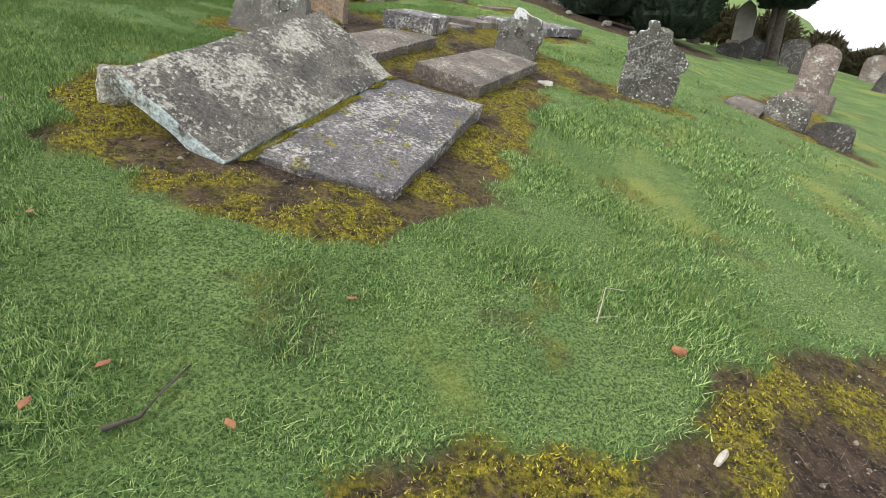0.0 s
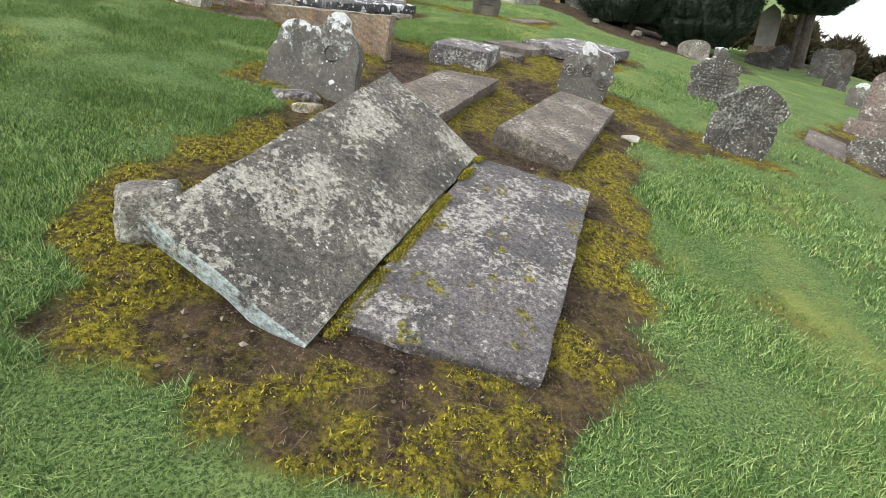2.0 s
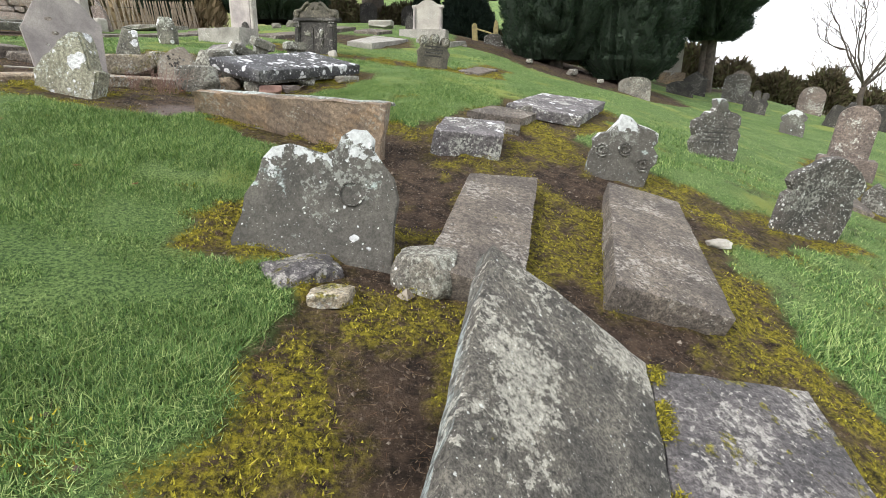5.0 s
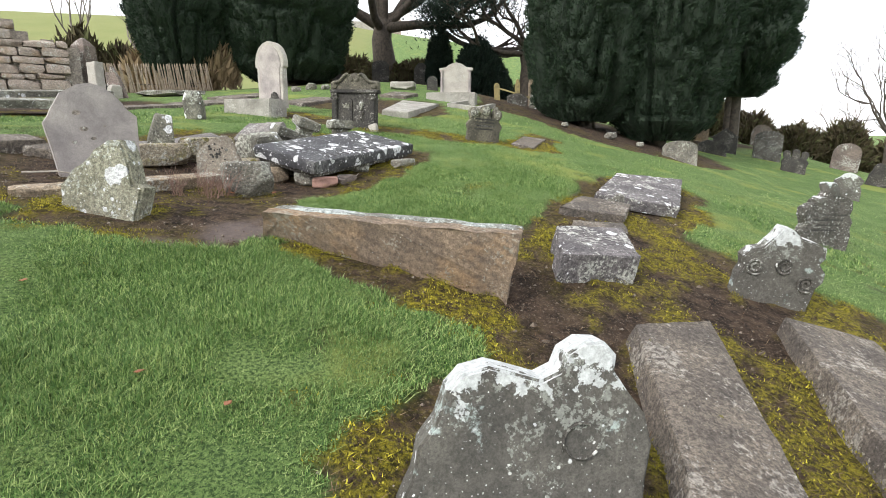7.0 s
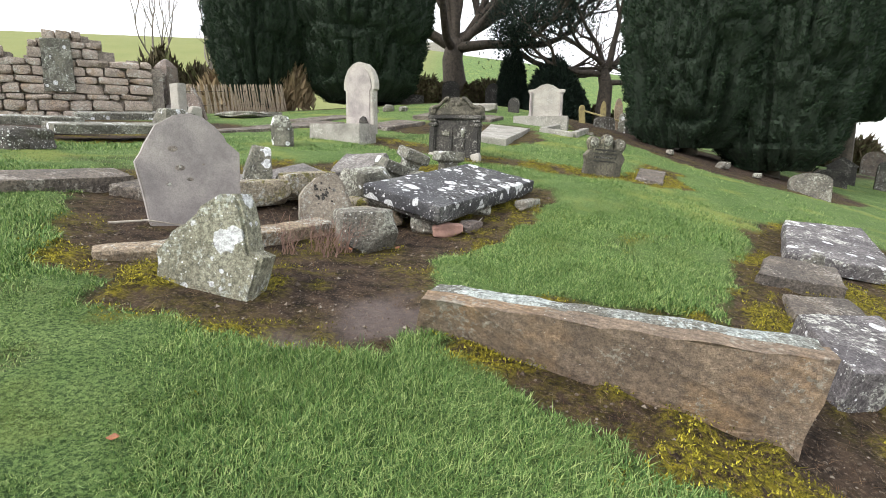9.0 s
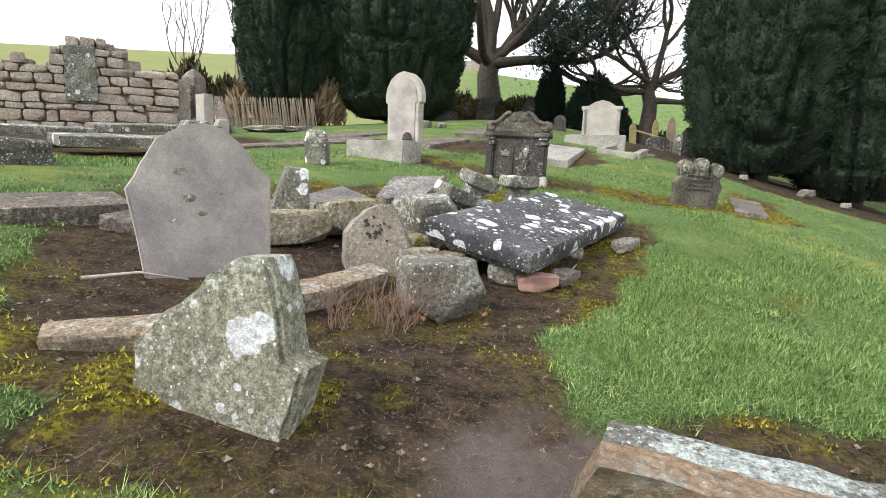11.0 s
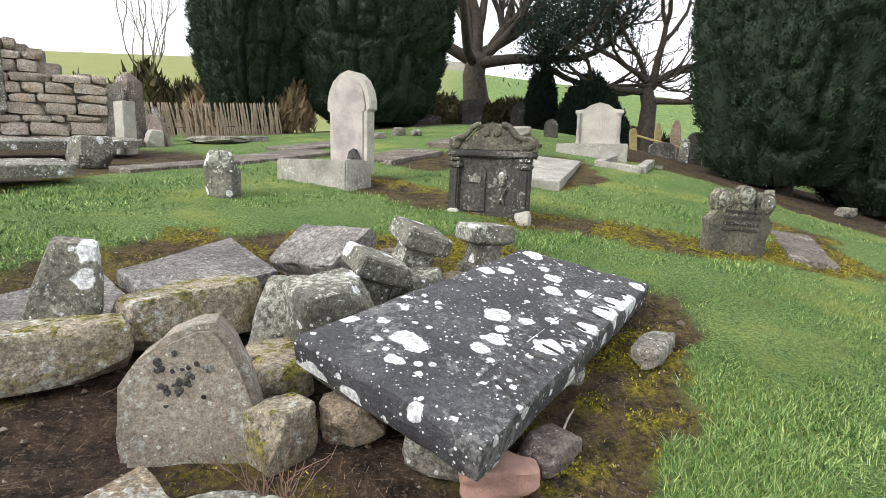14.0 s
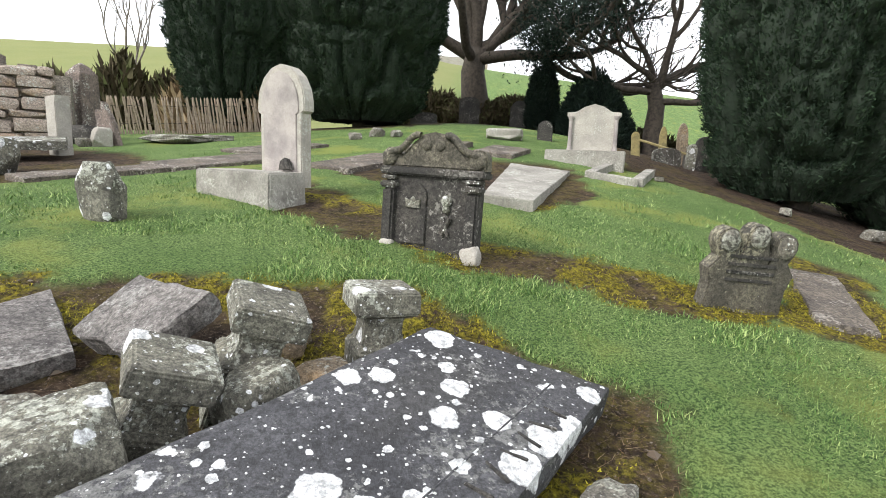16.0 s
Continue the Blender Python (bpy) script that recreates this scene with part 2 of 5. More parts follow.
    if edge_crust:
        g4 = n.new("ShaderNodeNewGeometry")
        sep4 = n.new("ShaderNodeSeparateXYZ")
        l.new(g4.outputs["Normal"], sep4.inputs[0])
        rim = math_node(n, l, "MULTIPLY", ramp(n, l, sep4.outputs[2], 0.35, 0.6, 1.0, 0.0), ramp(n, l, noise_tex(n, l, co, 6.0, 7, 0.7), 0.40, 0.52, 0.0, edge_crust))
        col = mix(n, l, rim, col, mix(n, l, noise_tex(n, l, co, 45.0, 5, 0.7), (0.30, 0.38, 0.38), (0.62, 0.70, 0.69)))
    if streak:
        wave = n.new("ShaderNodeTexWave")
        wave.bands_direction = "DIAGONAL"
        wave.inputs["Scale"].default_value, wave.inputs["Distortion"].default_value = 9.0, 5.0
        wave.inputs["Detail"].default_value, wave.inputs["Detail Scale"].default_value = 5.0, 2.2
        l.new(co, wave.inputs["Vector"])
        col = mix(n, l, ramp(n, l, wave.outputs["Fac"], 0.1, 0.6, streak, 0.0), col, tuple(v * 0.45 for v in dark))
    worn = n.new("ShaderNodeMixRGB")
    worn.blend_type = "MULTIPLY"
    worn.inputs["Fac"].default_value = 1.0
    l.new(col, worn.inputs["Color1"])
    l.new(ramp(n, l, noise_tex(n, l, co, 30.0, 8, 0.8), 0.36, 0.64, 1 - 0.55 * wear, 1 + 0.45 * wear), worn.inputs["Color2"])
    l.new(worn.outputs["Color"], b.inputs["Base Color"])
    b.inputs["Roughness"].default_value = rough
    bp = n.new("ShaderNodeBump")
    bp.inputs["Strength"].default_value, bp.inputs["Distance"].default_value = bump, 0.02
    h = math_node(n, l, "ADD", noise_tex(n, l, co, 26, 9, 0.7), math_node(n, l, "MULTIPLY", noise_tex(n, l, co, 120, 4, 0.7), 0.5))
    l.new(h, bp.inputs["Height"])
    l.new(bp.outputs["Normal"], b.inputs["Normal"])
    return m


M_LEDGER = stone("lichened_ledger_stone", (0.22, 0.20, 0.165), (0.075, 0.07, 0.062), white=0.22, crust=0.62, moss=0.2, stain=0.55, crust_colour=(0.44, 0.42, 0.36), bump=1.0, edge_crust=0.9)
M_LEDGER_MOSSY = stone("mossy_ledger_stone", (0.20, 0.18, 0.178), (0.08, 0.075, 0.078), white=0.16, crust=0.46, moss=0.46, stain=0.4, crust_colour=(0.38, 0.36, 0.33), bump=0.9)
M_LEDGER_PLAIN = stone("plain_ledger_stone", (0.235, 0.195, 0.155), (0.105, 0.088, 0.075), white=0.14, crust=0.34, moss=0.18, stain=0.45, crust_colour=(0.34, 0.31, 0.27), bump=0.9)
M_SHALE = stone("purple_grey_flat_stone", (0.31, 0.285, 0.265), (0.17, 0.155, 0.15), white=0.15, crust=0.35, moss=0.15, stain=0.4, crust_colour=(0.33, 0.32, 0.30), bump=1.0)
M_DARK = stone("dark_carved_stone", (0.085, 0.077, 0.067), (0.034, 0.032, 0.03), white=0.14, crust=0.15, stain=0.6, moss=0.05, crust_colour=(0.22, 0.21, 0.19))
M_DARK_SPOT = stone("dark_headstone_with_white_lichen", (0.135, 0.122, 0.105), (0.062, 0.058, 0.05), white=0.42, crust=0.3, stain=0.5, crust_colour=(0.26, 0.26, 0.23))
M_SLATE = stone("dark_table_slab", (0.08, 0.08, 0.088), (0.033, 0.033, 0.038), white=0.16, crust=0.3, stain=0.5, big=0.72, rough=0.65, crust_colour=(0.17, 0.17, 0.165), bump=0.5)
M_CHEST = stone("white_blotched_chest_stone", (0.22, 0.20, 0.20), (0.10, 0.09, 0.095), white=0.2, crust=0.42, stain=0.4, big=0.5, moss=0.1)
M_GREY = stone("smooth_grey_headstone", (0.46, 0.415, 0.385), (0.25, 0.225, 0.22), white=0.05, crust=0.0, stain=0.22, bump=0.15, wear=0.12)
M_PALE = stone("pale_grey_headstone", (0.46, 0.43, 0.38), (0.33, 0.31, 0.275), white=0.12, crust=0.12, stain=0.2, bump=0.25, wear=0.2)
M_BUFF = stone("buff_broken_sandstone", (0.44, 0.345, 0.235), (0.26, 0.205, 0.15), white=0.2, crust=0.25, moss=0.22, stain=0.45, orange=0.5, bump=1.0)
M_RUBBLE = stone("mossy_grey_rubble_stone", (0.30, 0.275, 0.225), (0.15, 0.14, 0.12), white=0.3, crust=0.5, moss=0.22, stain=0.45, crust_colour=(0.40, 0.40, 0.34), bump=1.0)
M_MOSSY = stone("moss_covered_stone", (0.42, 0.36, 0.26), (0.25, 0.215, 0.16), white=0.22, crust=0.3, moss=0.62, stain=0.25)
M_RED = stone("red_brown_headstone", (0.26, 0.205, 0.175), (0.15, 0.12, 0.105), white=0.15, crust=0.25, stain=0.5)
M_TAN = stone("tan_fallen_stone", (0.36, 0.27, 0.19), (0.20, 0.15, 0.11), white=0.12, crust=0.2, stain=0.25, orange=0.35, moss=0.08, crust_colour=(0.36, 0.33, 0.27), bump=1.0, wear=0.6, streak=0.35)
M_RUIN = stone("ruined_wall_stone", (0.52, 0.43, 0.36), (0.33, 0.27, 0.225), white=0.25, crust=0.2, stain=0.3, orange=0.35)
M_MORTAR = stone("ruin_core_mortar", (0.40, 0.345, 0.29), (0.25, 0.215, 0.185), white=0.0, crust=0.1, stain=0.4)
M_FROST = stone("dark_stone_with_white_crest", (0.15, 0.14, 0.12), (0.085, 0.08, 0.07), white=0.2, crust=0.2, stain=0.25, big=0.3, frost=1.0, crust_colour=(0.28, 0.29, 0.26), wear=0.5)
M_CAP = stone("grey_stone_with_white_patches", (0.25, 0.24, 0.19), (0.11, 0.105, 0.085), white=0.2, crust=0.36, moss=0.12, stain=0.5, big=0.55, crust_colour=(0.40, 0.41, 0.35))
M_PLINTH = stone("pale_stained_plinth_stone", (0.42, 0.40, 0.36), (0.27, 0.255, 0.225), white=0.12, crust=0.2, stain=0.4, crust_colour=(0.5, 0.49, 0.44), bump=0.5, wear=0.4)
M_PEDIMENT = stone("olive_weathered_carving", (0.20, 0.18, 0.135), (0.085, 0.078, 0.062), white=0.1, crust=0.3, stain=0.45, crust_colour=(0.30, 0.28, 0.20), bump=0.9)
M_JAG = stone("olive_grey_stone_with_round_white_lichen", (0.38, 0.37, 0.28), (0.21, 0.20, 0.14), white=0.2, crust=0.22, moss=0.1, stain=0.25, big=0.62, crust_colour=(0.46, 0.48, 0.42), bump=0.9)
M_TANTOP = stone("blue_grey_lichened_stone_edge", (0.34, 0.36, 0.33), (0.16, 0.15, 0.12), white=0.35, crust=0.55, moss=0.2, stain=0.5, crust_colour=(0.48, 0.53, 0.51), bump=1.0)
M_CARVED = stone("buff_grey_carved_stone", (0.40, 0.345, 0.275), (0.25, 0.215, 0.175), white=0.24, crust=0.3, stain=0.2, crust_colour=(0.44, 0.44, 0.39), bump=0.8, wear=0.6)


def ground_material():
    m, n, l, b = material("grass_soil_and_moss")
    co = coords(n, l)
    at = n.new("ShaderNodeAttribute")
    at.attribute_name = "cover"
    sep = n.new("ShaderNodeSeparateColor")
    l.new(at.outputs["Color"], sep.inputs[0])
    grass = mix(n, l, ramp(n, l, noise_tex(n, l, co, 1.1, 6), 0.35, 0.65), (0.148, 0.232, 0.07), (0.215, 0.305, 0.1))
    # Fine dark speckle: the shadow between grass blades, painted into the lawn colour
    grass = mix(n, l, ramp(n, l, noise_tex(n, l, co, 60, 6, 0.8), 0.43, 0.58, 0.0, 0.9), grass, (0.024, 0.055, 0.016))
    grass = mix(n, l, ramp(n, l, noise_tex(n, l, co, 0.7, 4), 0.52, 0.7, 0, 0.6), grass, (0.27, 0.29, 0.07))
    field = mix(n, l, noise_tex(n, l, co, 0.12, 6), (0.235, 0.235, 0.095), (0.15, 0.185, 0.06))
    grass = mix(n, l, sep.outputs[2], grass, field)
    soil = mix(n, l, ramp(n, l, noise_tex(n, l, co, 7, 9, 0.75), 0.35, 0.65), (0.012, 0.008, 0.006), (0.085, 0.057, 0.039))
    soil = mix(n, l, ramp(n, l, noise_tex(n, l, co, 45, 5, 0.75), 0.54, 0.64, 0, 0.7), soil, (0.19, 0.145, 0.11))
    mossc = mix(n, l, ramp(n, l, noise_tex(n, l, co, 30, 6, 0.75), 0.36, 0.64), (0.03, 0.028, 0.006), (0.33, 0.28, 0.026))
    mfac = math_node(n, l, "MULTIPLY", sep.outputs[1], ramp(n, l, noise_tex(n, l, co, 12, 7, 0.7), 0.36, 0.56))
    soil = mix(n, l, mfac, soil, mossc)
    soil = mix(n, l, math_node(n, l, "MULTIPLY", at.outputs["Alpha"], 0.8), soil, mix(n, l, noise_tex(n, l, co, 14, 8, 0.75), (0.10, 0.078, 0.07), (0.27, 0.22, 0.205)))
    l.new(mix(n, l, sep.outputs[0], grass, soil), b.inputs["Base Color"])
    b.inputs["Roughness"].default_value = 0.95
    b.inputs["Specular IOR Level"].default_value = 0.2
    bp = n.new("ShaderNodeBump")
    bp.inputs["Strength"].default_value, bp.inputs["Distance"].default_value = 0.9, 0.03
    l.new(math_node(n, l, "ADD", noise_tex(n, l, co, 22, 8, 0.75), noise_tex(n, l, co, 90, 4, 0.7)), bp.inputs["Height"])
    l.new(bp.outputs["Normal"], b.inputs["Normal"])
    return m


def blade_material(name, a, b_, c, rough=0.6, trans=0.25):
    """Leaves, blades and needles: each island its own tone."""
    m, n, l, b = material(name)
    g = n.new("ShaderNodeNewGeometry")
    r = n.new("ShaderNodeValToRGB")
    r.color_ramp.elements[0].color, r.color_ramp.elements[1].color = (*a, 1), (*c, 1)
    e = r.color_ramp.elements.new(0.55)
    e.color = (*b_, 1)
    l.new(g.outputs["Random Per Island"], r.inputs["Fac"])
    co = coords(n, l)
    tone = mix(n, l, ramp(n, l, noise_tex(n, l, co, 1.4, 4), 0.3, 0.7, 0.0, 0.45), r.outputs["Color"], tuple(v * 0.55 for v in b_))
    l.new(tone, b.inputs["Base Color"])
    b.inputs["Roughness"].default_value = rough
    b.inputs["Specular IOR Level"].default_value = 0.25
    return m


def plain(name, light, dark, scale=6.0, rough=0.85, bump=0.5, metal=0.0):
    m, n, l, b = material(name)
    co = coords(n, l, 5.0)
    l.new(mix(n, l, ramp(n, l, noise_tex(n, l, co, scale, 8, 0.7), 0.3, 0.7), dark, light), b.inputs["Base Color"])
    b.inputs["Roughness"].default_value, b.inputs["Metallic"].default_value = rough, metal
    bp = n.new("ShaderNodeBump")
    bp.inputs["Strength"].default_value, bp.inputs["Distance"].default_value = bump, 0.02
    l.new(noise_tex(n, l, co, scale * 4, 6, 0.7), bp.inputs["Height"])
    l.new(bp.outputs["Normal"], b.inputs["Normal"])
    return m


M_GROUND = ground_material()
M_GRASS = blade_material("grass_blades", (0.02, 0.056, 0.015), (0.132, 0.248, 0.06), (0.46, 0.55, 0.21))
M_MOSS = blade_material("yellow_green_moss_tufts", (0.03, 0.028, 0.006), (0.18, 0.16, 0.016), (0.50, 0.44, 0.045), 0.9)
M_LITTER = blade_material("dead_grass_and_leaf_litter", (0.07, 0.04, 0.022), (0.17, 0.10, 0.055), (0.34, 0.26, 0.16), 0.9)
M_YEW = blade_material("dark_yew_foliage", (0.008, 0.018, 0.010), (0.019, 0.038, 0.020), (0.045, 0.074, 0.039), 0.85)
# Shade behind the yew sprays, put into a darker green for the inner shell
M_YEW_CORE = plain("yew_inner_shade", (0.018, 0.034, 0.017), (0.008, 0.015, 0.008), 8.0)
M_HOLLY = blade_material("dark_blue_green_foliage", (0.006, 0.014, 0.012), (0.014, 0.028, 0.02), (0.03, 0.05, 0.032), 0.7)
M_BRUSH = blade_material("brown_winter_undergrowth", (0.05, 0.042, 0.024), (0.10, 0.078, 0.045), (0.10, 0.12, 0.045), 0.9)
M_REED = blade_material("dry_tan_stems", (0.20, 0.14, 0.08), (0.30, 0.22, 0.13), (0.40, 0.32, 0.2), 0.9)
M_BARK = plain("grey_brown_bark", (0.10, 0.08, 0.062), (0.035, 0.028, 0.023), 7.0)
M_BARK_PALE = plain("pale_twig_bark", (0.27, 0.235, 0.20), (0.14, 0.12, 0.10), 7.0)
M_WOOD = plain("weathered_fence_wood", (0.42, 0.34, 0.26), (0.24, 0.185, 0.14), 9.0)
M_GILT = plain("yellowed_lichen_post", (0.34, 0.28, 0.12), (0.18, 0.15, 0.07), 9.0)
M_RED_STEM = plain("dry_reddish_stems", (0.30, 0.19, 0.15), (0.16, 0.09, 0.07), 20.0)
M_TWIG = plain("bleached_twig", (0.52, 0.47, 0.40), (0.3, 0.26, 0.21), 14.0)
M_PEBBLE = blade_material("pebbles_and_crumbs", (0.05, 0.036, 0.026), (0.13, 0.10, 0.075), (0.32, 0.28, 0.23), 0.9)
M_LEAF = plain("fallen_brown_leaf", (0.32, 0.13, 0.06), (0.19, 0.08, 0.04), 20.0)
M_BRICK = plain("pink_broken_brick", (0.42, 0.25, 0.20), (0.27, 0.16, 0.13), 12.0)


# ---- building helpers ----
def part(name, bm, mat, parent=None, label=""):
    """One bmesh as one mesh object, under a thing or a part."""
    me = bpy.data.meshes.new(name)
    bm.to_mesh(me)
    bm.free()
    me.materials.append(mat)
    ob = new(name, me)
    if parent is not None:
        ob.parent = parent
    if label:
        tagged(ob, label)
    return ob


def thing(name, label, category, at=(0, 0, 0), group="", kind=""):
    """An Empty at a thing's base, to carry its parts."""
    ob = new(name)
    ob.empty_display_size = 0.2
    ob.matrix_world = pose(*at) if len(at) == 3 else at
    return tagged(ob, label, category, group, kind)


def soup(name, verts, mat, parent=None, size=3):
    """Many loose triangles (n x 3 x 3) or quads (n x 4 x 3) as one mesh."""
    n = len(verts)
    me = bpy.data.meshes.new(name)
    me.vertices.add(n * size)
    me.vertices.foreach_set("co", np.ascontiguousarray(verts, dtype=np.float32).reshape(-1))
    me.loops.add(n * size)
    me.loops.foreach_set("vertex_index", np.arange(n * size, dtype=np.int32))
    me.polygons.add(n)
    me.polygons.foreach_set("loop_start", np.arange(0, n * size, size, dtype=np.int32))
    me.update()
    me.materials.append(mat)
    ob = new(name, me)
    if parent is not None:
        ob.parent = parent
    return ob


def jit(v, s, f=3.0, seed=0.0):
    return Vector(noise.noise_vector(Vector(v) * f + Vector((seed, seed * 1.3, -seed)))) * s


def slab_bm(c, thick, rough=0.006, edge=0.012, seed=0.0, cell=0.09, chips=0.012):
    """A worn flat stone under the four top corners c, thick metres deep."""
    c = [Vector(v) for v in c]
    nu = max(4, int((c[1] - c[0]).length / cell))
    nv = max(4, int((c[3] - c[0]).length / cell))
    up = (c[1] - c[0]).cross(c[3] - c[0]).normalized()
    if up.z < 0:
        up = -up
    mid = sum(c, Vector()) / 4
    bm = bmesh.new()
    top = []
    for i in range(nu + 1):
        row = []
        for j in range(nv + 1):
            u, v = i / nu, j / nv
            p = c[0].lerp(c[1], u).lerp(c[3].lerp(c[2], u), v)
            rim = i in (0, nu) or j in (0, nv)
            p = p + up * noise.noise(p * 4 + Vector((seed, 0, 0))) * rough
            if rim:
                d = jit(p, chips, 6, seed)
                p = p + (d - up * d.dot(up)) - (p - mid).normalized() * edge * 0.5 - up * edge * (0.6 + 0.5 * noise.noise(p * 9))
            row.append(bm.verts.new(p))
        top.append(row)
    for i in range(nu):
        for j in range(nv):
            bm.faces.new((top[i][j], top[i + 1][j], top[i + 1][j + 1], top[i][j + 1]))
    ring = [top[i][0] for i in range(nu)] + [top[nu][j] for j in range(nv)] + [top[i][nv] for i in range(nu, 0, -1)] + [top[0][j] for j in range(nv, 0, -1)]
    prev = ring
    for depth, out in ((edge * 1.4, edge * 0.55), (thick * 0.55, edge * 0.6), (thick, 0.0)):
        cur = []
        for v in ring:
            d = jit(v.co, chips * 0.8, 7, seed + depth * 9)
            cur.append(bm.verts.new(v.co + (v.co - mid).normalized() * out - up * depth + d))
        for k in range(len(ring)):
            a, b = k, (k + 1) % len(ring)
            bm.faces.new((prev[a], prev[b], cur[b], cur[a]))
        prev = cur
    bm.faces.new(prev)
    bmesh.ops.recalc_face_normals(bm, faces=bm.faces)
    return bm


def slab(name, label, c, thick, mat, category="grave slab", group="", seed=0.0, **kw):
    return tagged(part(name, slab_bm(c, thick, seed=seed, **kw), mat), label, category, group)


def resample(pts, step):
    out = []
    for (ax, ay), (bx, by) in zip(pts, pts[1:] + pts[:1]):
        k = max(1, int(math.hypot(bx - ax, by - ay) / step))
        out += [(ax + (bx - ax) * i / k, ay + (by - ay) * i / k) for i in range(k)]
    return out


def plate_bm(outline, thick, worn=0.005, step=0.05, bevel=0.012, seed=0.0, at=(0, 0, 0)):
    """An upright plate cut to an outline in x and z, its arrises worn."""
    pts = resample(outline, step)
    bm = bmesh.new()
    vs = []
    for x, z in pts:
        d = jit((x, seed, z), worn, 8, seed)
        vs.append(bm.verts.new((x + d.x + at[0], -thick / 2 + at[1], z + d.z + at[2])))
    f = bm.faces.new(vs)
    ext = bmesh.ops.extrude_face_region(bm, geom=[f])
    bmesh.ops.translate(bm, verts=[v for v in ext["geom"] if isinstance(v, bmesh.types.BMVert)], vec=(0, thick, 0))
    bmesh.ops.recalc_face_normals(bm, faces=bm.faces)
    if bevel:
        rims = [e for e in bm.edges if len(e.link_faces) == 2 and (len(e.link_faces[0].verts) > 4) != (len(e.link_faces[1].verts) > 4)]
        bmesh.ops.bevel(bm, geom=rims, offset=bevel, segments=2, affect="EDGES", clamp_overlap=True)
    bmesh.ops.triangulate(bm, faces=[g for g in bm.faces if len(g.verts) > 4])
    return bm


def arc(cx, cz, r, a0, a1, n=10, rz=None):
    rz = r if rz is None else rz
    return [(cx + r * math.cos(radians(a0 + (a1 - a0) * i / n)), cz + rz * math.sin(radians(a0 + (a1 - a0) * i / n))) for i in range(n + 1)]


def scaled(outline, w, h, deep=0.25):
    """Outline in units of width (-0.5 to 0.5) and height (0 to 1), set deep in the ground."""
    return [(x * w, z * h if z > 0.001 else -deep) for x, z in outline]


def stand(left, right, back=0.0, side=0.0, sink=0.0):
    """The pose of an upright stone whose foot runs from left to right; back and side are its lean in degrees."""
    x, y = (left[0] + right[0]) / 2, (left[1] + right[1]) / 2
    yaw = math.degrees(math.atan2(right[1] - left[1], right[0] - left[0]))
    return pose(x, y, gz(x, y) - sink, 0, 0, yaw) @ pose(0, 0, 0, -back, side, 0)


def headstone(name, label, outline, w, h, thick, m, mat, group="", **kw):
    ob = part(name, plate_bm(scaled(outline, w, h), thick, **kw), mat)
    ob.matrix_world = m
    return tagged(ob, label, "gravestone", group)


def rock_bm(size, seed, subdiv=2, rough=0.1, taper=0.0, bevel=0.12, cuts=9):
    """A broken block: a rounded box with random faces struck off and an uneven skin."""
    rnd = random.Random(seed)
    bm = bmesh.new()
    bmesh.ops.create_cube(bm, size=2.0)
    bmesh.ops.subdivide_edges(bm, edges=bm.edges[:], cuts=(0, 2, 9)[subdiv], use_grid_fill=True)
    k = 3.0 / max(bevel, 0.05) ** 0.5
    planes = []
    for _ in range(cuts):
        n = Vector([rnd.choice((-1, 1)) * rnd.uniform(0.25, 1) for _ in range(3)]).normalized()
        planes.append((n, sum(abs(c) for c in n) * rnd.uniform(0.58, 0.84)))
    for v in bm.verts:
        p = v.co.copy()
        p /= (abs(p.x) ** k + abs(p.y) ** k + abs(p.z) ** k) ** (1 / k)
        for n, d in planes:
            over = p.dot(n) - d
            if over > 0:
                p -= n * over
        t = 1 - taper * (p.z + 1) / 2
        p.x *= t
        p.y *= t
        q = p + Vector((seed * 1.7, -seed, seed * 0.4))
        p += Vector(noise.noise_vector(q * 1.3)) * rough * 1.2 + Vector(noise.noise_vector(q * 4.5)) * rough * 0.45 + Vector(noise.noise_vector(q * 10)) * rough * 0.2
        v.co = Vector((p.x * size[0] / 2, p.y * size[1] / 2, (p.z + 1) * size[2] / 2))
    for f in bm.faces:
        f.smooth = True
    bm.normal_update()
    for e in bm.edges:
        if len(e.link_faces) == 2 and e.calc_face_angle(0) > 0.42:
            e.smooth = False
    return bm


def rock(name, label, x, y, size, seed, mat, yaw=0, rx=0, ry=0, sink=0.05, z=None, category="stone", group="", **kw):
    ob = part(name, rock_bm(size, seed, **kw), mat)
    ob.matrix_world = pose(x, y, (gz(x, y) if z is None else z) - sink, rx, ry, yaw)
    return tagged(ob, label, category, group)


def box_bm(x0, x1, y0, y1, z0, z1, bevel=0.01, worn=0.0, seed=0.0):
    bm = bmesh.new()
    bmesh.ops.create_cube(bm, size=1.0)
    for v in bm.verts:
        v.co = Vector((x0 if v.co.x < 0 else x1, y0 if v.co.y < 0 else y1, z0 if v.co.z < 0 else z1))
    if bevel:
        bmesh.ops.bevel(bm, geom=bm.edges[:], offset=bevel, segments=2, affect="EDGES", clamp_overlap=True)
    if worn:
        bmesh.ops.subdivide_edges(bm, edges=[e for e in bm.edges if e.calc_length() > 0.12], cuts=3, use_grid_fill=True)
        for v in bm.verts:
            v.co += jit(v.co, worn, 6, seed)
    return bm


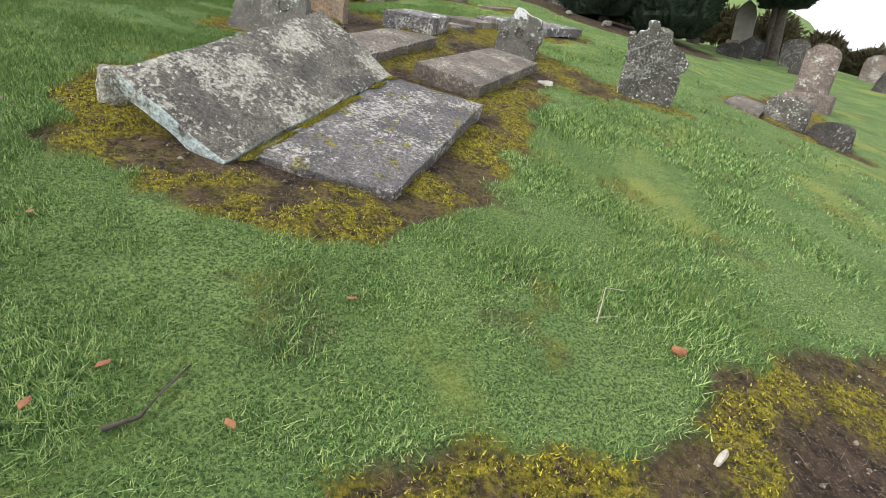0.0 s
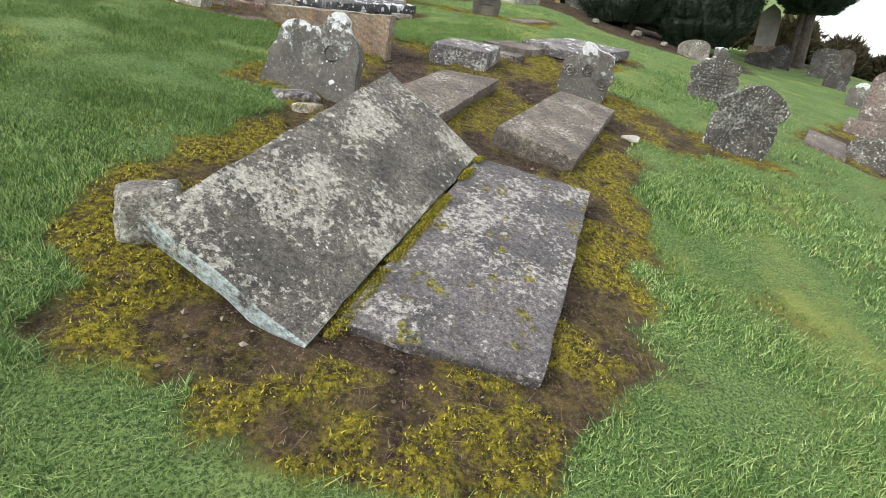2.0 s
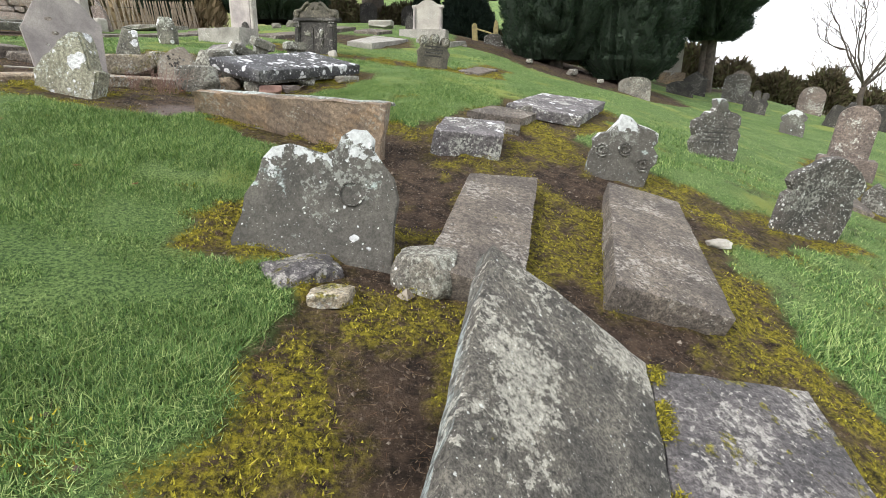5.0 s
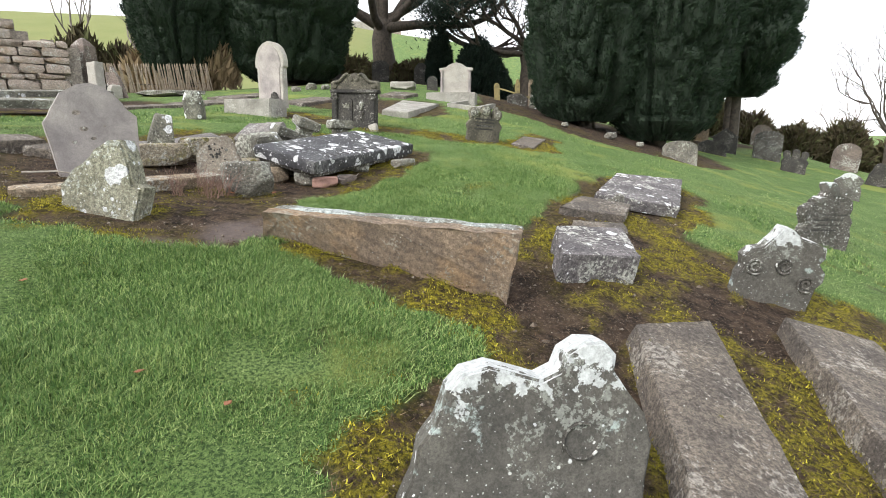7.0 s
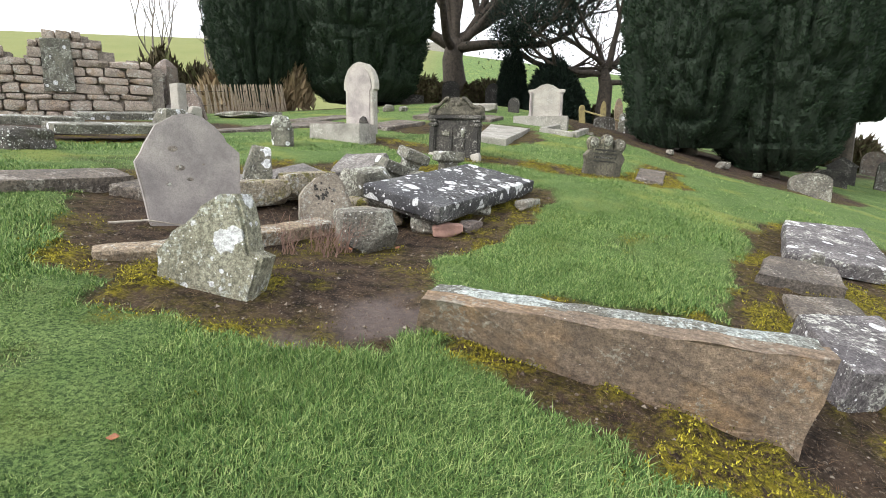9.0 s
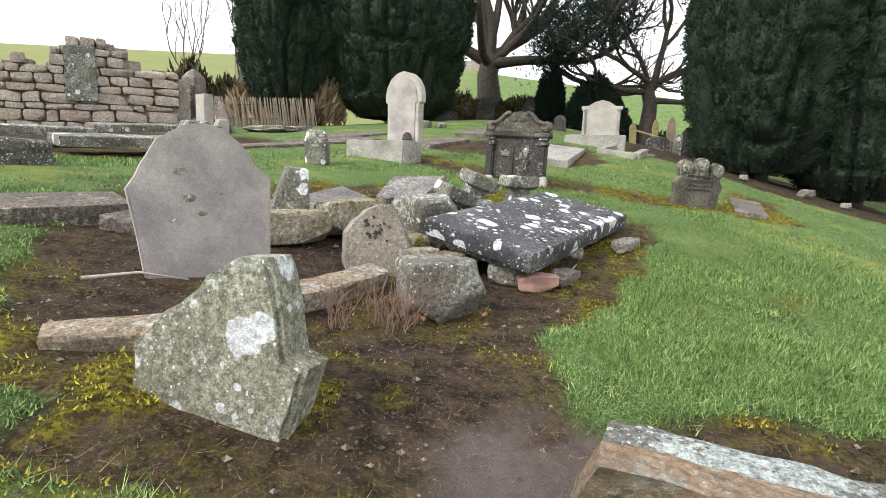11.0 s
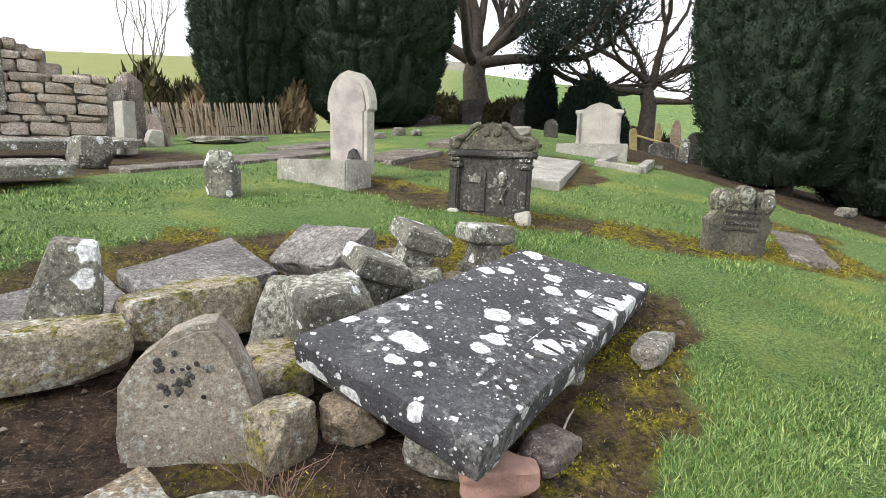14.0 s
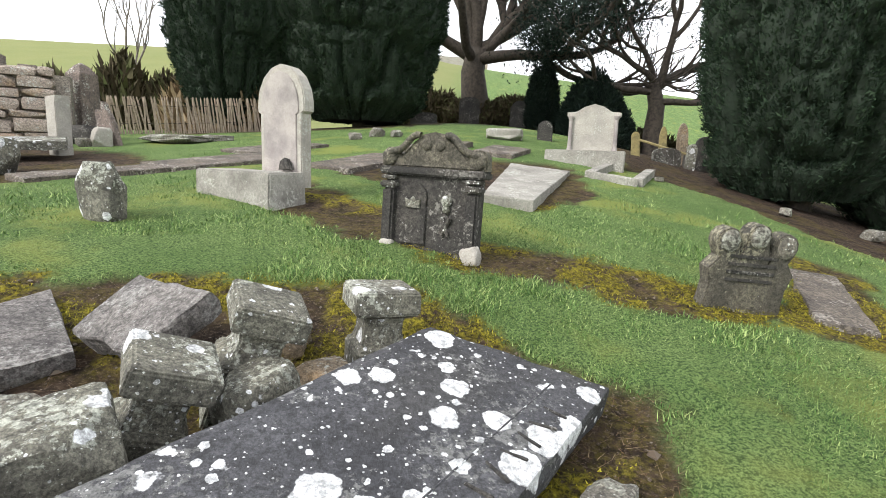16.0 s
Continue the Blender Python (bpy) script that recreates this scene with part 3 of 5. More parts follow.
def turned_bm(profile, sides=4, twist=45.0, worn=0.006, seed=0.0):
    """A square or round shaft built up from (z, half width) rings."""
    bm = bmesh.new()
    rings = []
    k = 1 / math.cos(math.pi / sides)
    for z, r in profile:
        ring = []
        for i in range(sides):
            a = radians(twist) + 2 * math.pi * i / sides
            p = Vector((math.cos(a) * r * k, math.sin(a) * r * k, z))
            ring.append(bm.verts.new(p + jit(p, worn, 9, seed)))
        rings.append(ring)
    for a, b in zip(rings, rings[1:]):
        for i in range(sides):
            j = (i + 1) % sides
            bm.faces.new((a[i], a[j], b[j], b[i]))
    bm.faces.new(rings[0][::-1])
    bm.faces.new(rings[-1])
    bmesh.ops.recalc_face_normals(bm, faces=bm.faces)
    if sides == 4:
        bmesh.ops.bevel(bm, geom=bm.edges[:], offset=0.012, segments=2, affect="EDGES", clamp_overlap=True)
    return bm


def tube(bm, a, b, ra, rb, sides=6):
    a, b = Vector(a), Vector(b)
    d = (b - a).normalized()
    s = d.cross(Vector((0.3, 0.9, 0.2))).normalized()
    t = d.cross(s)
    r0, r1 = [], []
    for i in range(sides):
        w = 2 * math.pi * i / sides
        o = s * math.cos(w) + t * math.sin(w)
        r0.append(bm.verts.new(a + o * ra))
        r1.append(bm.verts.new(b + o * rb))
    for i in range(sides):
        j = (i + 1) % sides
        bm.faces.new((r0[i], r0[j], r1[j], r1[i]))


def chain(bm, pts, ra, rb, sides=6):
    """A tapered limb through points, with shared rings."""
    rings = []
    n = len(pts)
    for k, p in enumerate(pts):
        p = Vector(p)
        d = (Vector(pts[min(k + 1, n - 1)]) - Vector(pts[max(k - 1, 0)])).normalized()
        s = d.cross(Vector((0.31, 0.93, 0.2))).normalized()
        t = d.cross(s)
        r = ra + (rb - ra) * k / (n - 1)
        rings.append([bm.verts.new(p + (s * math.cos(2 * math.pi * i / sides) + t * math.sin(2 * math.pi * i / sides)) * r) for i in range(sides)])
    for a, b in zip(rings, rings[1:]):
        for i in range(sides):
            j = (i + 1) % sides
            f = bm.faces.new((a[i], a[j], b[j], b[i]))
            f.smooth = True
    bm.faces.new(rings[-1])


def branches(bm, rnd, p, d, length, r, depth, spread=0.6, lift=0.15, kids=3, droop=0.0, tips=None):
    """Limbs that fork and thin out; tips gathers where the finest ones end."""
    pts = [Vector(p)]
    d = Vector(d).normalized()
    steps = 4
    for _ in range(steps):
        d = (d + Vector([rnd.uniform(-0.28, 0.28) for _ in range(3)]) + Vector((0, 0, lift - droop))).normalized()
        pts.append(pts[-1] + d * length / steps)
    chain(bm, pts, r, r * 0.55, 7 if r > 0.06 else (5 if r > 0.02 else 3))
    if depth == 0:
        if tips is not None:
            tips.append((pts[-1], d))
        return
    for k in range(kids):
        at = pts[rnd.randint(2, steps)] if k else pts[-1]
        nd = (d + Vector([rnd.uniform(-1, 1) for _ in range(3)]) * spread).normalized()
        branches(bm, rnd, at, nd, length * rnd.uniform(0.55, 0.85), r * (0.55 if k else 0.6), depth - 1, spread, lift, kids, droop, tips)


# ---- the ground: one sheet out to the horizon ----
def axis(lo, hi, step, reach, grow=1.16):
    inner = list(np.arange(lo, hi + 1e-6, step))
    out, s, a = [], step, hi
    while a < reach:
        s *= grow
        a += s
        out.append(a)
    low, s, a = [], step, lo
    while a > -reach:
        s *= grow
        a -= s
        low.append(a)
    return np.array(low[::-1] + inner + out)


gx, gy = axis(-8.0, 8.0, 0.085, 1600), axis(0.0, 20.0, 0.085, 1600)
GX, GY = np.meshgrid(gx, gy, indexing="ij")
bare_g, moss_g, dry_g = cover(GX, GY)
mud_g = smooth((poly_inside(GX, GY, MUD) + (vnoise(GX * 4, GY * 4, 5) - 0.5) * 0.4) / 0.2)
GZ = ground_z(GX, GY)
near = np.exp(-((GX / 14) ** 4)) * np.exp(-(((GY - 11) / 16) ** 4))
GZ += near * ((vnoise(GX * 1.3, GY * 1.3, 21) - 0.5) * 0.04 + (vnoise(GX * 5, GY * 5, 22) - 0.5) * 0.022)
GZ -= near * bare_g * 0.035
GZ += near * bare_g * moss_g * 0.05 * vnoise(GX * 7, GY * 7, 23)
nx, ny = len(gx), len(gy)
idx = np.arange(nx * ny).reshape(nx, ny)
quads = np.stack([idx[:-1, :-1], idx[1:, :-1], idx[1:, 1:], idx[:-1, 1:]], -1).reshape(-1, 4)
gm = bpy.data.meshes.new("ground")
gm.vertices.add(nx * ny)
gm.vertices.foreach_set("co", np.stack([GX, GY, GZ], -1).astype(np.float32).reshape(-1))
gm.loops.add(len(quads) * 4)
gm.loops.foreach_set("vertex_index", quads.astype(np.int32).reshape(-1))
gm.polygons.add(len(quads))
gm.polygons.foreach_set("loop_start", np.arange(0, len(quads) * 4, 4, dtype=np.int32))
gm.update()
att = gm.color_attributes.new("cover", "FLOAT_COLOR", "POINT")
att.data.foreach_set("color", np.stack([bare_g, moss_g, dry_g, mud_g], -1).astype(np.float32).reshape(-1))
gm.polygons.foreach_set("use_smooth", np.ones(len(quads), bool))
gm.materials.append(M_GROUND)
tagged(new("ground", gm), "sloping churchyard lawn with bare mossy soil round the graves", "ground", kind="structure")


# ---- graves by the start of the walk ----
slab("ledger_slab", "grey ledger slab with moss lying flat on the soil", [(-1.25, 3.66, 0.70), (-0.20, 3.52, 0.51), (0.50, 5.57, 1.01), (-0.45, 5.61, 1.22)], 0.16, M_LEDGER_MOSSY, seed=1)
slab("tilted_ledger_slab", "lichen-crusted grey ledger slab tipped up on one long edge",
     [(-2.12, 3.62, 1.22), (-1.36, 3.47, 0.67), (-0.45, 5.64, 1.24), (-1.20, 5.86, 1.82)], 0.13, M_LEDGER, seed=2, rough=0.012)
slab("ledger_slab", "bare brown-grey ledger slab raised above the soil", [(-0.25, 6.33, 1.38), (0.50, 6.15, 1.16), (1.42, 8.17, 1.46), (0.75, 8.36, 1.64)], 0.2, M_LEDGER_PLAIN, seed=3)
slab("ledger_slab", "brown-grey ledger slab with one worn mossy edge", [(-1.45, 6.35, 1.56), (-0.88, 6.25, 1.38), (-0.06, 8.20, 1.72), (-0.76, 8.05, 1.80)], 0.2, M_LEDGER_PLAIN, seed=4)
rock("prop_stone", "broken stone block propping the tipped slab", -2.34, 4.1, (0.32, 0.34, 0.3), 11, M_RUBBLE, yaw=20, sink=0.08)
rock("prop_stone", "dark stone block under the high end of the tipped slab", -1.42, 6.5, (0.36, 0.3, 0.3), 12, M_RUBBLE, yaw=-25, sink=0.12)
rock("prop_stone", "dark stone under the raised side of the tipped slab", -1.22, 5.2, (0.4, 0.5, 0.34), 13, M_RUBBLE, yaw=10, sink=0.08)
rock("flat_stone", "small flat mossy stone sunk in the soil", -2.15, 6.5, (0.42, 0.3, 0.12), 14, M_LEDGER_MOSSY, yaw=30, sink=0.085)
rock("flat_stone", "thin worn stone sunk in the soil", -1.98, 6.28, (0.24, 0.2, 0.09), 15, M_MOSSY, yaw=-10, sink=0.065)
rock("small_stone", "small pale stone on the soil", 1.45, 7.55, (0.2, 0.12, 0.07), 16, M_PALE, yaw=-20, sink=0.02)

ROUND = [(-0.5, 0), (-0.5, 0.6)] + arc(0, 0.6, 0.5, 180, 0, 14, 0.4)[1:-1] + [(0.5, 0.6), (0.5, 0)]
SEGMENT = [(-0.5, 0), (-0.5, 0.78)] + arc(0, 0.78, 0.5, 180, 0, 10, 0.22)[1:-1] + [(0.5, 0.78), (0.5, 0)]
SHOULDER = [(-0.5, 0), (-0.5, 0.5), (-0.42, 0.56), (-0.5, 0.66), (-0.46, 0.76), (-0.3, 0.84), (-0.12, 0.97), (0.06, 1.0), (0.22, 0.93), (0.36, 0.84), (0.5, 0.68), (0.46, 0.56), (0.38, 0.5), (0.42, 0.4), (0.44, 0.3), (0.36, 0.0)]
SCROLL = [(-0.52, 0), (-0.5, 0.14), (-0.43, 0.34), (-0.4, 0.52), (-0.33, 0.64), (-0.28, 0.82), (-0.22, 0.91), (-0.12, 0.94), (0.0, 0.88), (0.08, 0.84), (0.15, 0.88), (0.18, 0.98), (0.25, 1.04), (0.33, 1.03), (0.37, 0.95), (0.36, 0.86), (0.41, 0.74), (0.48, 0.6), (0.5, 0.42), (0.47, 0.22), (0.43, 0)]
CURLED = [(-0.5, 0), (-0.5, 0.3), (-0.46, 0.42), (-0.5, 0.55), (-0.42, 0.66), (-0.3, 0.7), (-0.2, 0.86), (-0.14, 1.0), (-0.02, 0.98), (0.12, 0.88), (0.3, 0.84), (0.42, 0.8), (0.44, 0.66), (0.4, 0.58), (0.5, 0.46), (0.5, 0.34), (0.44, 0.24), (0.4, 0)]
CROWNED = [(-0.5, 0), (-0.46, 0.12), (-0.5, 0.24), (-0.44, 0.36), (-0.5, 0.5), (-0.5, 0.62), (-0.4, 0.68), (-0.26, 0.72), (-0.16, 0.8), (-0.1, 0.9), (0.0, 1.0), (0.1, 0.9), (0.2, 0.82), (0.34, 0.8), (0.44, 0.74), (0.46, 0.6), (0.42, 0.5), (0.5, 0.4), (0.46, 0.28), (0.5, 0.16), (0.42, 0)]
GOTHIC = [(-0.44, 0), (-0.44, 0.6), (-0.5, 0.62), (-0.5, 0.70), (-0.46, 0.8), (-0.36, 0.9), (-0.2, 0.97), (0, 1.0), (0.2, 0.97), (0.36, 0.9), (0.46, 0.8), (0.5, 0.70), (0.5, 0.62), (0.44, 0.6), (0.44, 0)]
HUMPED = [(-0.41, 0), (-0.46, 0.3), (-0.5, 0.6), (-0.44, 0.67), (-0.4, 0.74), (-0.28, 0.9), (-0.1, 0.985), (0.04, 1.0), (0.16, 0.97), (0.28, 0.88), (0.36, 0.79), (0.38, 0.74), (0.5, 0.64), (0.47, 0.3), (0.43, 0)]
GABLE = [(-0.42, 0), (-0.42, 0.6), (-0.5, 0.62), (0, 1.0), (0.5, 0.62), (0.42, 0.6), (0.42, 0)]
TRIPLE = [(-0.5, 0), (-0.45, 0.28), (-0.5, 0.46), (-0.4, 0.6)] + arc(-0.33, 0.78, 0.14, 215, -20, 8, 0.16) + [(-0.17, 0.62)] + arc(0.0, 0.85, 0.14, 200, -20, 8, 0.15) + [(0.17, 0.62)] + arc(0.33, 0.76, 0.14, 200, -35, 8, 0.16) + [(0.4, 0.58), (0.5, 0.44), (0.45, 0.26), (0.47, 0)]
ROUGH = [(-0.5, 0), (-0.5, 0.3), (-0.36, 0.5), (-0.24, 0.6), (-0.1, 0.84), (0.08, 0.95), (0.22, 1.0), (0.3, 0.84), (0.33, 0.66), (0.39, 0.42), (0.5, 0.36), (0.46, 0.12), (0.42, 0)]

hs = headstone("headstone", "dark scroll-topped headstone crusted with white and blue-grey lichen", SCROLL, 1.0, 0.68, 0.16, stand((-2.52, 6.78), (-1.56, 6.68), 10, -2), M_FROST, seed=5)
ring = bmesh.new()
for i in range(18):
    a0, a1 = 2 * math.pi * i / 18, 2 * math.pi * (i + 1) / 18
    if 2 < i < 17:
        tube(ring, (0.22 + 0.07 * math.cos(a0), -0.086, 0.33 + 0.07 * math.sin(a0)), (0.22 + 0.07 * math.cos(a1), -0.086, 0.33 + 0.07 * math.sin(a1)), 0.006, 0.006, 5)
part("carved_letter", ring, M_DARK_SPOT, hs)
hc = headstone("headstone", "leaning dark headstone with white-crusted crest and carved scrolls", CURLED, 0.72, 0.68, 0.15, stand((0.86, 9.08), (1.5, 8.86), -4, 7), M_FROST, seed=6)
for x, z in ((0.22, 0.2), (-0.24, 0.3), (0.0, 0.34)):
    vol = bmesh.new()
    for i in range(26):
        a0, a1 = i * 0.45, (i + 1) * 0.45
        r0, r1 = 0.018 + 0.0024 * i, 0.018 + 0.0024 * (i + 1)
        tube(vol, (x + r0 * math.cos(a0), -0.08, z + r0 * math.sin(a0)), (x + r1 * math.cos(a1), -0.08, z + r1 * math.sin(a1)), 0.012, 0.012, 5)
    part("carved_spiral", vol, M_DARK_SPOT, hc)
headstone("headstone", "dark headstone spotted with round white lichen, shoulder broken", SHOULDER, 0.9, 0.86, 0.13, stand((2.66, 8.26), (3.54, 8.20), -5, 5), M_DARK_SPOT, seed=7)
hd = headstone("headstone", "dark grey headstone with scalloped sides and carved crest", CROWNED, 0.9, 0.84, 0.14, stand((3.55, 11.06), (4.45, 11.12), 2, 3), M_DARK_SPOT, seed=8)

part("crest_carving", rock_bm((0.2, 0.18, 0.2), 31, 1), M_FROST, hd).location = (0.0, 0, 0.68)
part("crest_carving", rock_bm((0.16, 0.18, 0.12), 32, 1), M_FROST, hd).location = (-0.2, 0, 0.56)
for k in range(4):
    part("letter_bar", box_bm(-0.3, 0.3 - 0.05 * k, -0.078, -0.066, 0.42 - 0.07 * k, 0.44 - 0.07 * k, 0.004), M_DARK, hd)

# low stone lying on its edge, and the chest stones beyond it
slab("fallen_slab", "long tan slab tipped on its edge, sinking into the soil", [(-1.38, 8.58, 2.36), (-1.44, 8.66, 1.84), (-3.22, 9.66, 2.10), (-3.16, 9.44, 2.44)], 0.14, M_TAN, seed=9, rough=0.02, chips=0.02)
part("lichened_edge", slab_bm([(-1.40, 8.565, 2.366), (-1.33, 8.70, 2.37), (-3.11, 9.57, 2.455), (-3.17, 9.43, 2.447)], 0.03, rough=0.012, edge=0.014, seed=9.5, cell=0.05, chips=0.022), M_TANTOP, bpy.data.objects["fallen_slab"], "blue-grey lichen crust along the upper edge")
slab("chest_stone", "low chest stone blotched with white lichen", [(-0.93, 8.86, 2.10), (-0.16, 8.98, 2.02), (0.08, 9.72, 2.13), (-0.66, 9.62, 2.19)], 0.3, M_CHEST, seed=10, chips=0.02)
slab("chest_stone", "thin broken slab edge between two chest stones", [(-0.34, 10.0, 2.06), (0.42, 10.12, 1.99), (0.56, 10.46, 2.03), (-0.08, 10.44, 2.09)], 0.16, M_LEDGER_PLAIN, seed=11, chips=0.02)
slab("chest_stone", "worn brown slab on a low base", [(-0.12, 10.72, 2.20), (0.60, 10.52, 2.10), (1.02, 11.12, 2.15), (0.42, 11.3, 2.25)], 0.24, M_LEDGER_PLAIN, seed=12, chips=0.03)
slab("ledger_slab", "dark ledger slab whitened with lichen, raised over a hollow", [(0.62, 11.3, 2.28), (1.72, 11.1, 2.10), (3.08, 12.97, 2.26), (1.72, 12.72, 2.41)], 0.16, M_CHEST, seed=13)
for k, (x, y) in enumerate(((0.9, 11.35), (1.65, 11.3), (2.7, 12.75), (1.9, 12.5))):
    rock("support_stone", "small dark stone under a raised slab", x, y, (0.24, 0.24, 0.2), 40 + k, M_RUBBLE, yaw=k * 30, sink=0.06)

# ---- broken tombs in the middle ----
g = headstone("headstone", "smooth pale grey headstone leaning back, pocked with holes", HUMPED, 0.84, 0.95, 0.09, stand((-5.36, 11.12), (-4.72, 11.52), 3, -2, 0.03), M_GREY, seed=15, worn=0.003)
for x, z, r in ((-0.13, 0.66, 0.03), (-0.09, 0.5, 0.03), (-0.19, 0.37, 0.018), (-0.02, 0.40, 0.02), (0.1, 0.52, 0.01)):
    hole = bmesh.new()
    bmesh.ops.create_uvsphere(hole, u_segments=10, v_segments=6, radius=1, matrix=pose(x, -0.045, z) @ Matrix.Diagonal((r * 1.4, 0.003, r * 0.8, 1)))
    part("chipped_hole", hole, M_MORTAR, g)
ob = headstone("broken_stone", "jagged pale green-grey stone spotted with white lichen", ROUGH, 0.7, 0.57, 0.2, stand((-4.80, 9.92), (-4.14, 9.70), 5, 4), M_JAG, seed=16, worn=0.025, bevel=0.022)
rock("broken_block", "rough grey boulder with flat lichened top", -3.58, 11.25, (0.5, 0.44, 0.4), 51, M_RUBBLE, yaw=15, sink=0.06, bevel=0.07, cuts=7, rough=0.07)
slab("kerb_stone", "buff sandstone kerb lying in the soil", [(-5.36, 10.2, 2.58), (-5.3, 10.06, 2.56), (-4.76, 10.14, 2.58), (-4.8, 10.3, 2.61)], 0.13, M_BUFF, "kerb", seed=17, chips=0.02, cell=0.06)
slab("kerb_stone", "long buff sandstone kerb with an uneven broken end", [(-4.72, 10.55, 2.60), (-4.58, 10.42, 2.57), (-3.9, 11.66, 2.53), (-4.06, 11.82, 2.56)], 0.12, M_BUFF, "kerb", seed=18, chips=0.025, cell=0.06)
cb = headstone("carved_block", "pale peaked carved block with dark mossy pits in its face", [(-0.5, 0), (-0.5, 0.3), (-0.47, 0.56), (-0.36, 0.74), (-0.16, 0.9), (0.04, 1.0), (0.2, 0.97), (0.33, 0.8), (0.4, 0.6), (0.48, 0.42), (0.5, 0.2), (0.48, 0)], 0.54, 0.54, 0.3, stand((-4.28, 12.16), (-3.76, 12.28), 6, 0, 0.02), M_CARVED, seed=53, worn=0.022, bevel=0.03)
rnd = random.Random(41)
for k in range(26):
    hx, hz = rnd.gauss(-0.03, 0.055), rnd.gauss(0.33, 0.045)
    r = rnd.uniform(0.008, 0.02)
    hole = bmesh.new()
    bmesh.ops.create_icosphere(hole, subdivisions=2, radius=1, matrix=pose(hx, -0.15, hz) @ Matrix.Diagonal((r, 0.007, r * rnd.uniform(0.7, 1.2), 1)))
    for v in hole.verts:
        v.co += jit(v.co, 0.004, 60, k)
    part("mossy_pit", hole, M_DARK, cb)
rock("finial_stone", "broken grey-green finial stone set on a block", -4.84, 12.78, (0.34, 0.28, 0.42), 54, M_CAP, yaw=20, ry=10, sink=-0.16, taper=0.42, bevel=0.05, cuts=6, rough=0.04)
rock("mossy_block", "buff block with dark moss along its top", -4.82, 12.52, (0.72, 0.32, 0.28), 55, M_MOSSY, yaw=30, sink=0.03, bevel=0.04, cuts=3, rough=0.05)
rock("mossy_block", "buff block edge thick with dark moss", -4.34, 13.06, (0.76, 0.32, 0.32), 56, M_MOSSY, yaw=46, sink=0.0, bevel=0.04, cuts=3, rough=0.05)
rock("mossy_stone", "rounded stone coated in green moss", -3.78, 12.72, (0.34, 0.5, 0.24), 57, M_MOSSY, yaw=15, sink=0.06)
rock("mossy_stone", "small stone with yellow moss cap", -3.66, 12.18, (0.26, 0.22, 0.26), 58, M_MOSSY, yaw=50, sink=0.05)
rock("rubble_stone", "grey lichened rubble stone", -3.84, 13.1, (0.34, 0.28, 0.46), 59, M_RUBBLE, yaw=-15, ry=8, taper=0.3, sink=0.04)
slab("cross_slab", "grey ledger slab with a carved ring, cracked across", [(-4.66, 13.3, 2.78), (-4.02, 13.92, 2.84), (-4.55, 14.62, 2.99), (-5.02, 13.66, 2.90)], 0.12, M_SHALE, seed=19)
slab("cross_slab", "broken half of a grey ledger slab", [(-4.98, 12.42, 2.72), (-4.70, 13.24, 2.77), (-5.06, 13.58, 2.89), (-5.62, 12.72, 2.86)], 0.12, M_SHALE, seed=20)
slab("ledger_slab", "long pale ledger slab running behind the grey headstone", [(-6.0, 11.9, 2.86), (-5.4, 11.8, 2.78), (-5.2, 12.7, 2.84), (-5.8, 12.9, 2.92)], 0.14, M_LEDGER_PLAIN, seed=21)
slab("ledger_slab", "long pale ledger slab beside the lawn", [(-7.9, 10.9, 2.98), (-7.4, 10.4, 2.92), (-5.9, 12.2, 2.92), (-6.3, 12.7, 2.98)], 0.16, M_LEDGER_PLAIN, seed=22)
slab("leaning_slab", "thick grey broken slab leaning on rubble", [(-4.14, 14.08, 2.90), (-3.62, 13.72, 2.92), (-3.36, 13.94, 3.16), (-3.92, 14.4, 3.14)], 0.14, M_SHALE, seed=23, chips=0.03)


def pedestal(x, y, yaw, rx, ry, label, mat, s=1.0, sink=0.05, seed=0.0):
    """A square table-leg: foot block, necked shaft, moulded cap."""
    t = thing("table_leg", label, "tomb leg", pose(x, y, gz(x, y) - sink, rx, ry, yaw) @ Matrix.Scale(s, 4), group="fallen tomb legs")
    part("foot", turned_bm([(-0.25, 0.15), (0.1, 0.16), (0.15, 0.10)], seed=seed), mat, t)
    part("shaft", turned_bm([(0.12, 0.13), (0.17, 0.11), (0.24, 0.105), (0.29, 0.12)], seed=seed + 1), mat, t)
    part("cap", turned_bm([(0.27, 0.10), (0.30, 0.165), (0.31, 0.18), (0.425, 0.18), (0.44, 0.165)], seed=seed + 2), mat, t)


pedestal(-2.50, 14.02, 18, 0, 3, "dark necked stone table leg standing with a lichened cap", M_CAP, 0.95, -0.03, seed=1)
pedestal(-3.42, 13.32, 28, 10, 20, "lichened stone table leg leaning among rubble", M_CAP, 0.95, -0.1, seed=2)
pedestal(-3.12, 13.72, 24, 12, 18, "mossy stone table leg tipped over", M_CAP, 0.95, -0.14, seed=3)
rock("cap_stone", "square cap stone spotted with white lichen", -3.52, 12.98, (0.42, 0.38, 0.46), 60, M_CAP, yaw=32, rx=6, ry=-6, sink=-0.02, bevel=0.06, cuts=4, rough=0.05)
rock("cap_stone", "broken moulded cap on the rubble", -2.98, 13.52, (0.36, 0.3, 0.3), 61, M_CAP, yaw=40, ry=-10, sink=0.0, bevel=0.12)
rock("rubble_stone", "buff rubble stone among roots", -2.76, 13.7, (0.34, 0.26, 0.24), 62, M_BUFF, yaw=30, sink=0.05)
rock("rubble_stone", "pale rubble stone among roots", -3.1, 14.2, (0.4, 0.26, 0.24), 63, M_BUFF, yaw=0, sink=0.06)
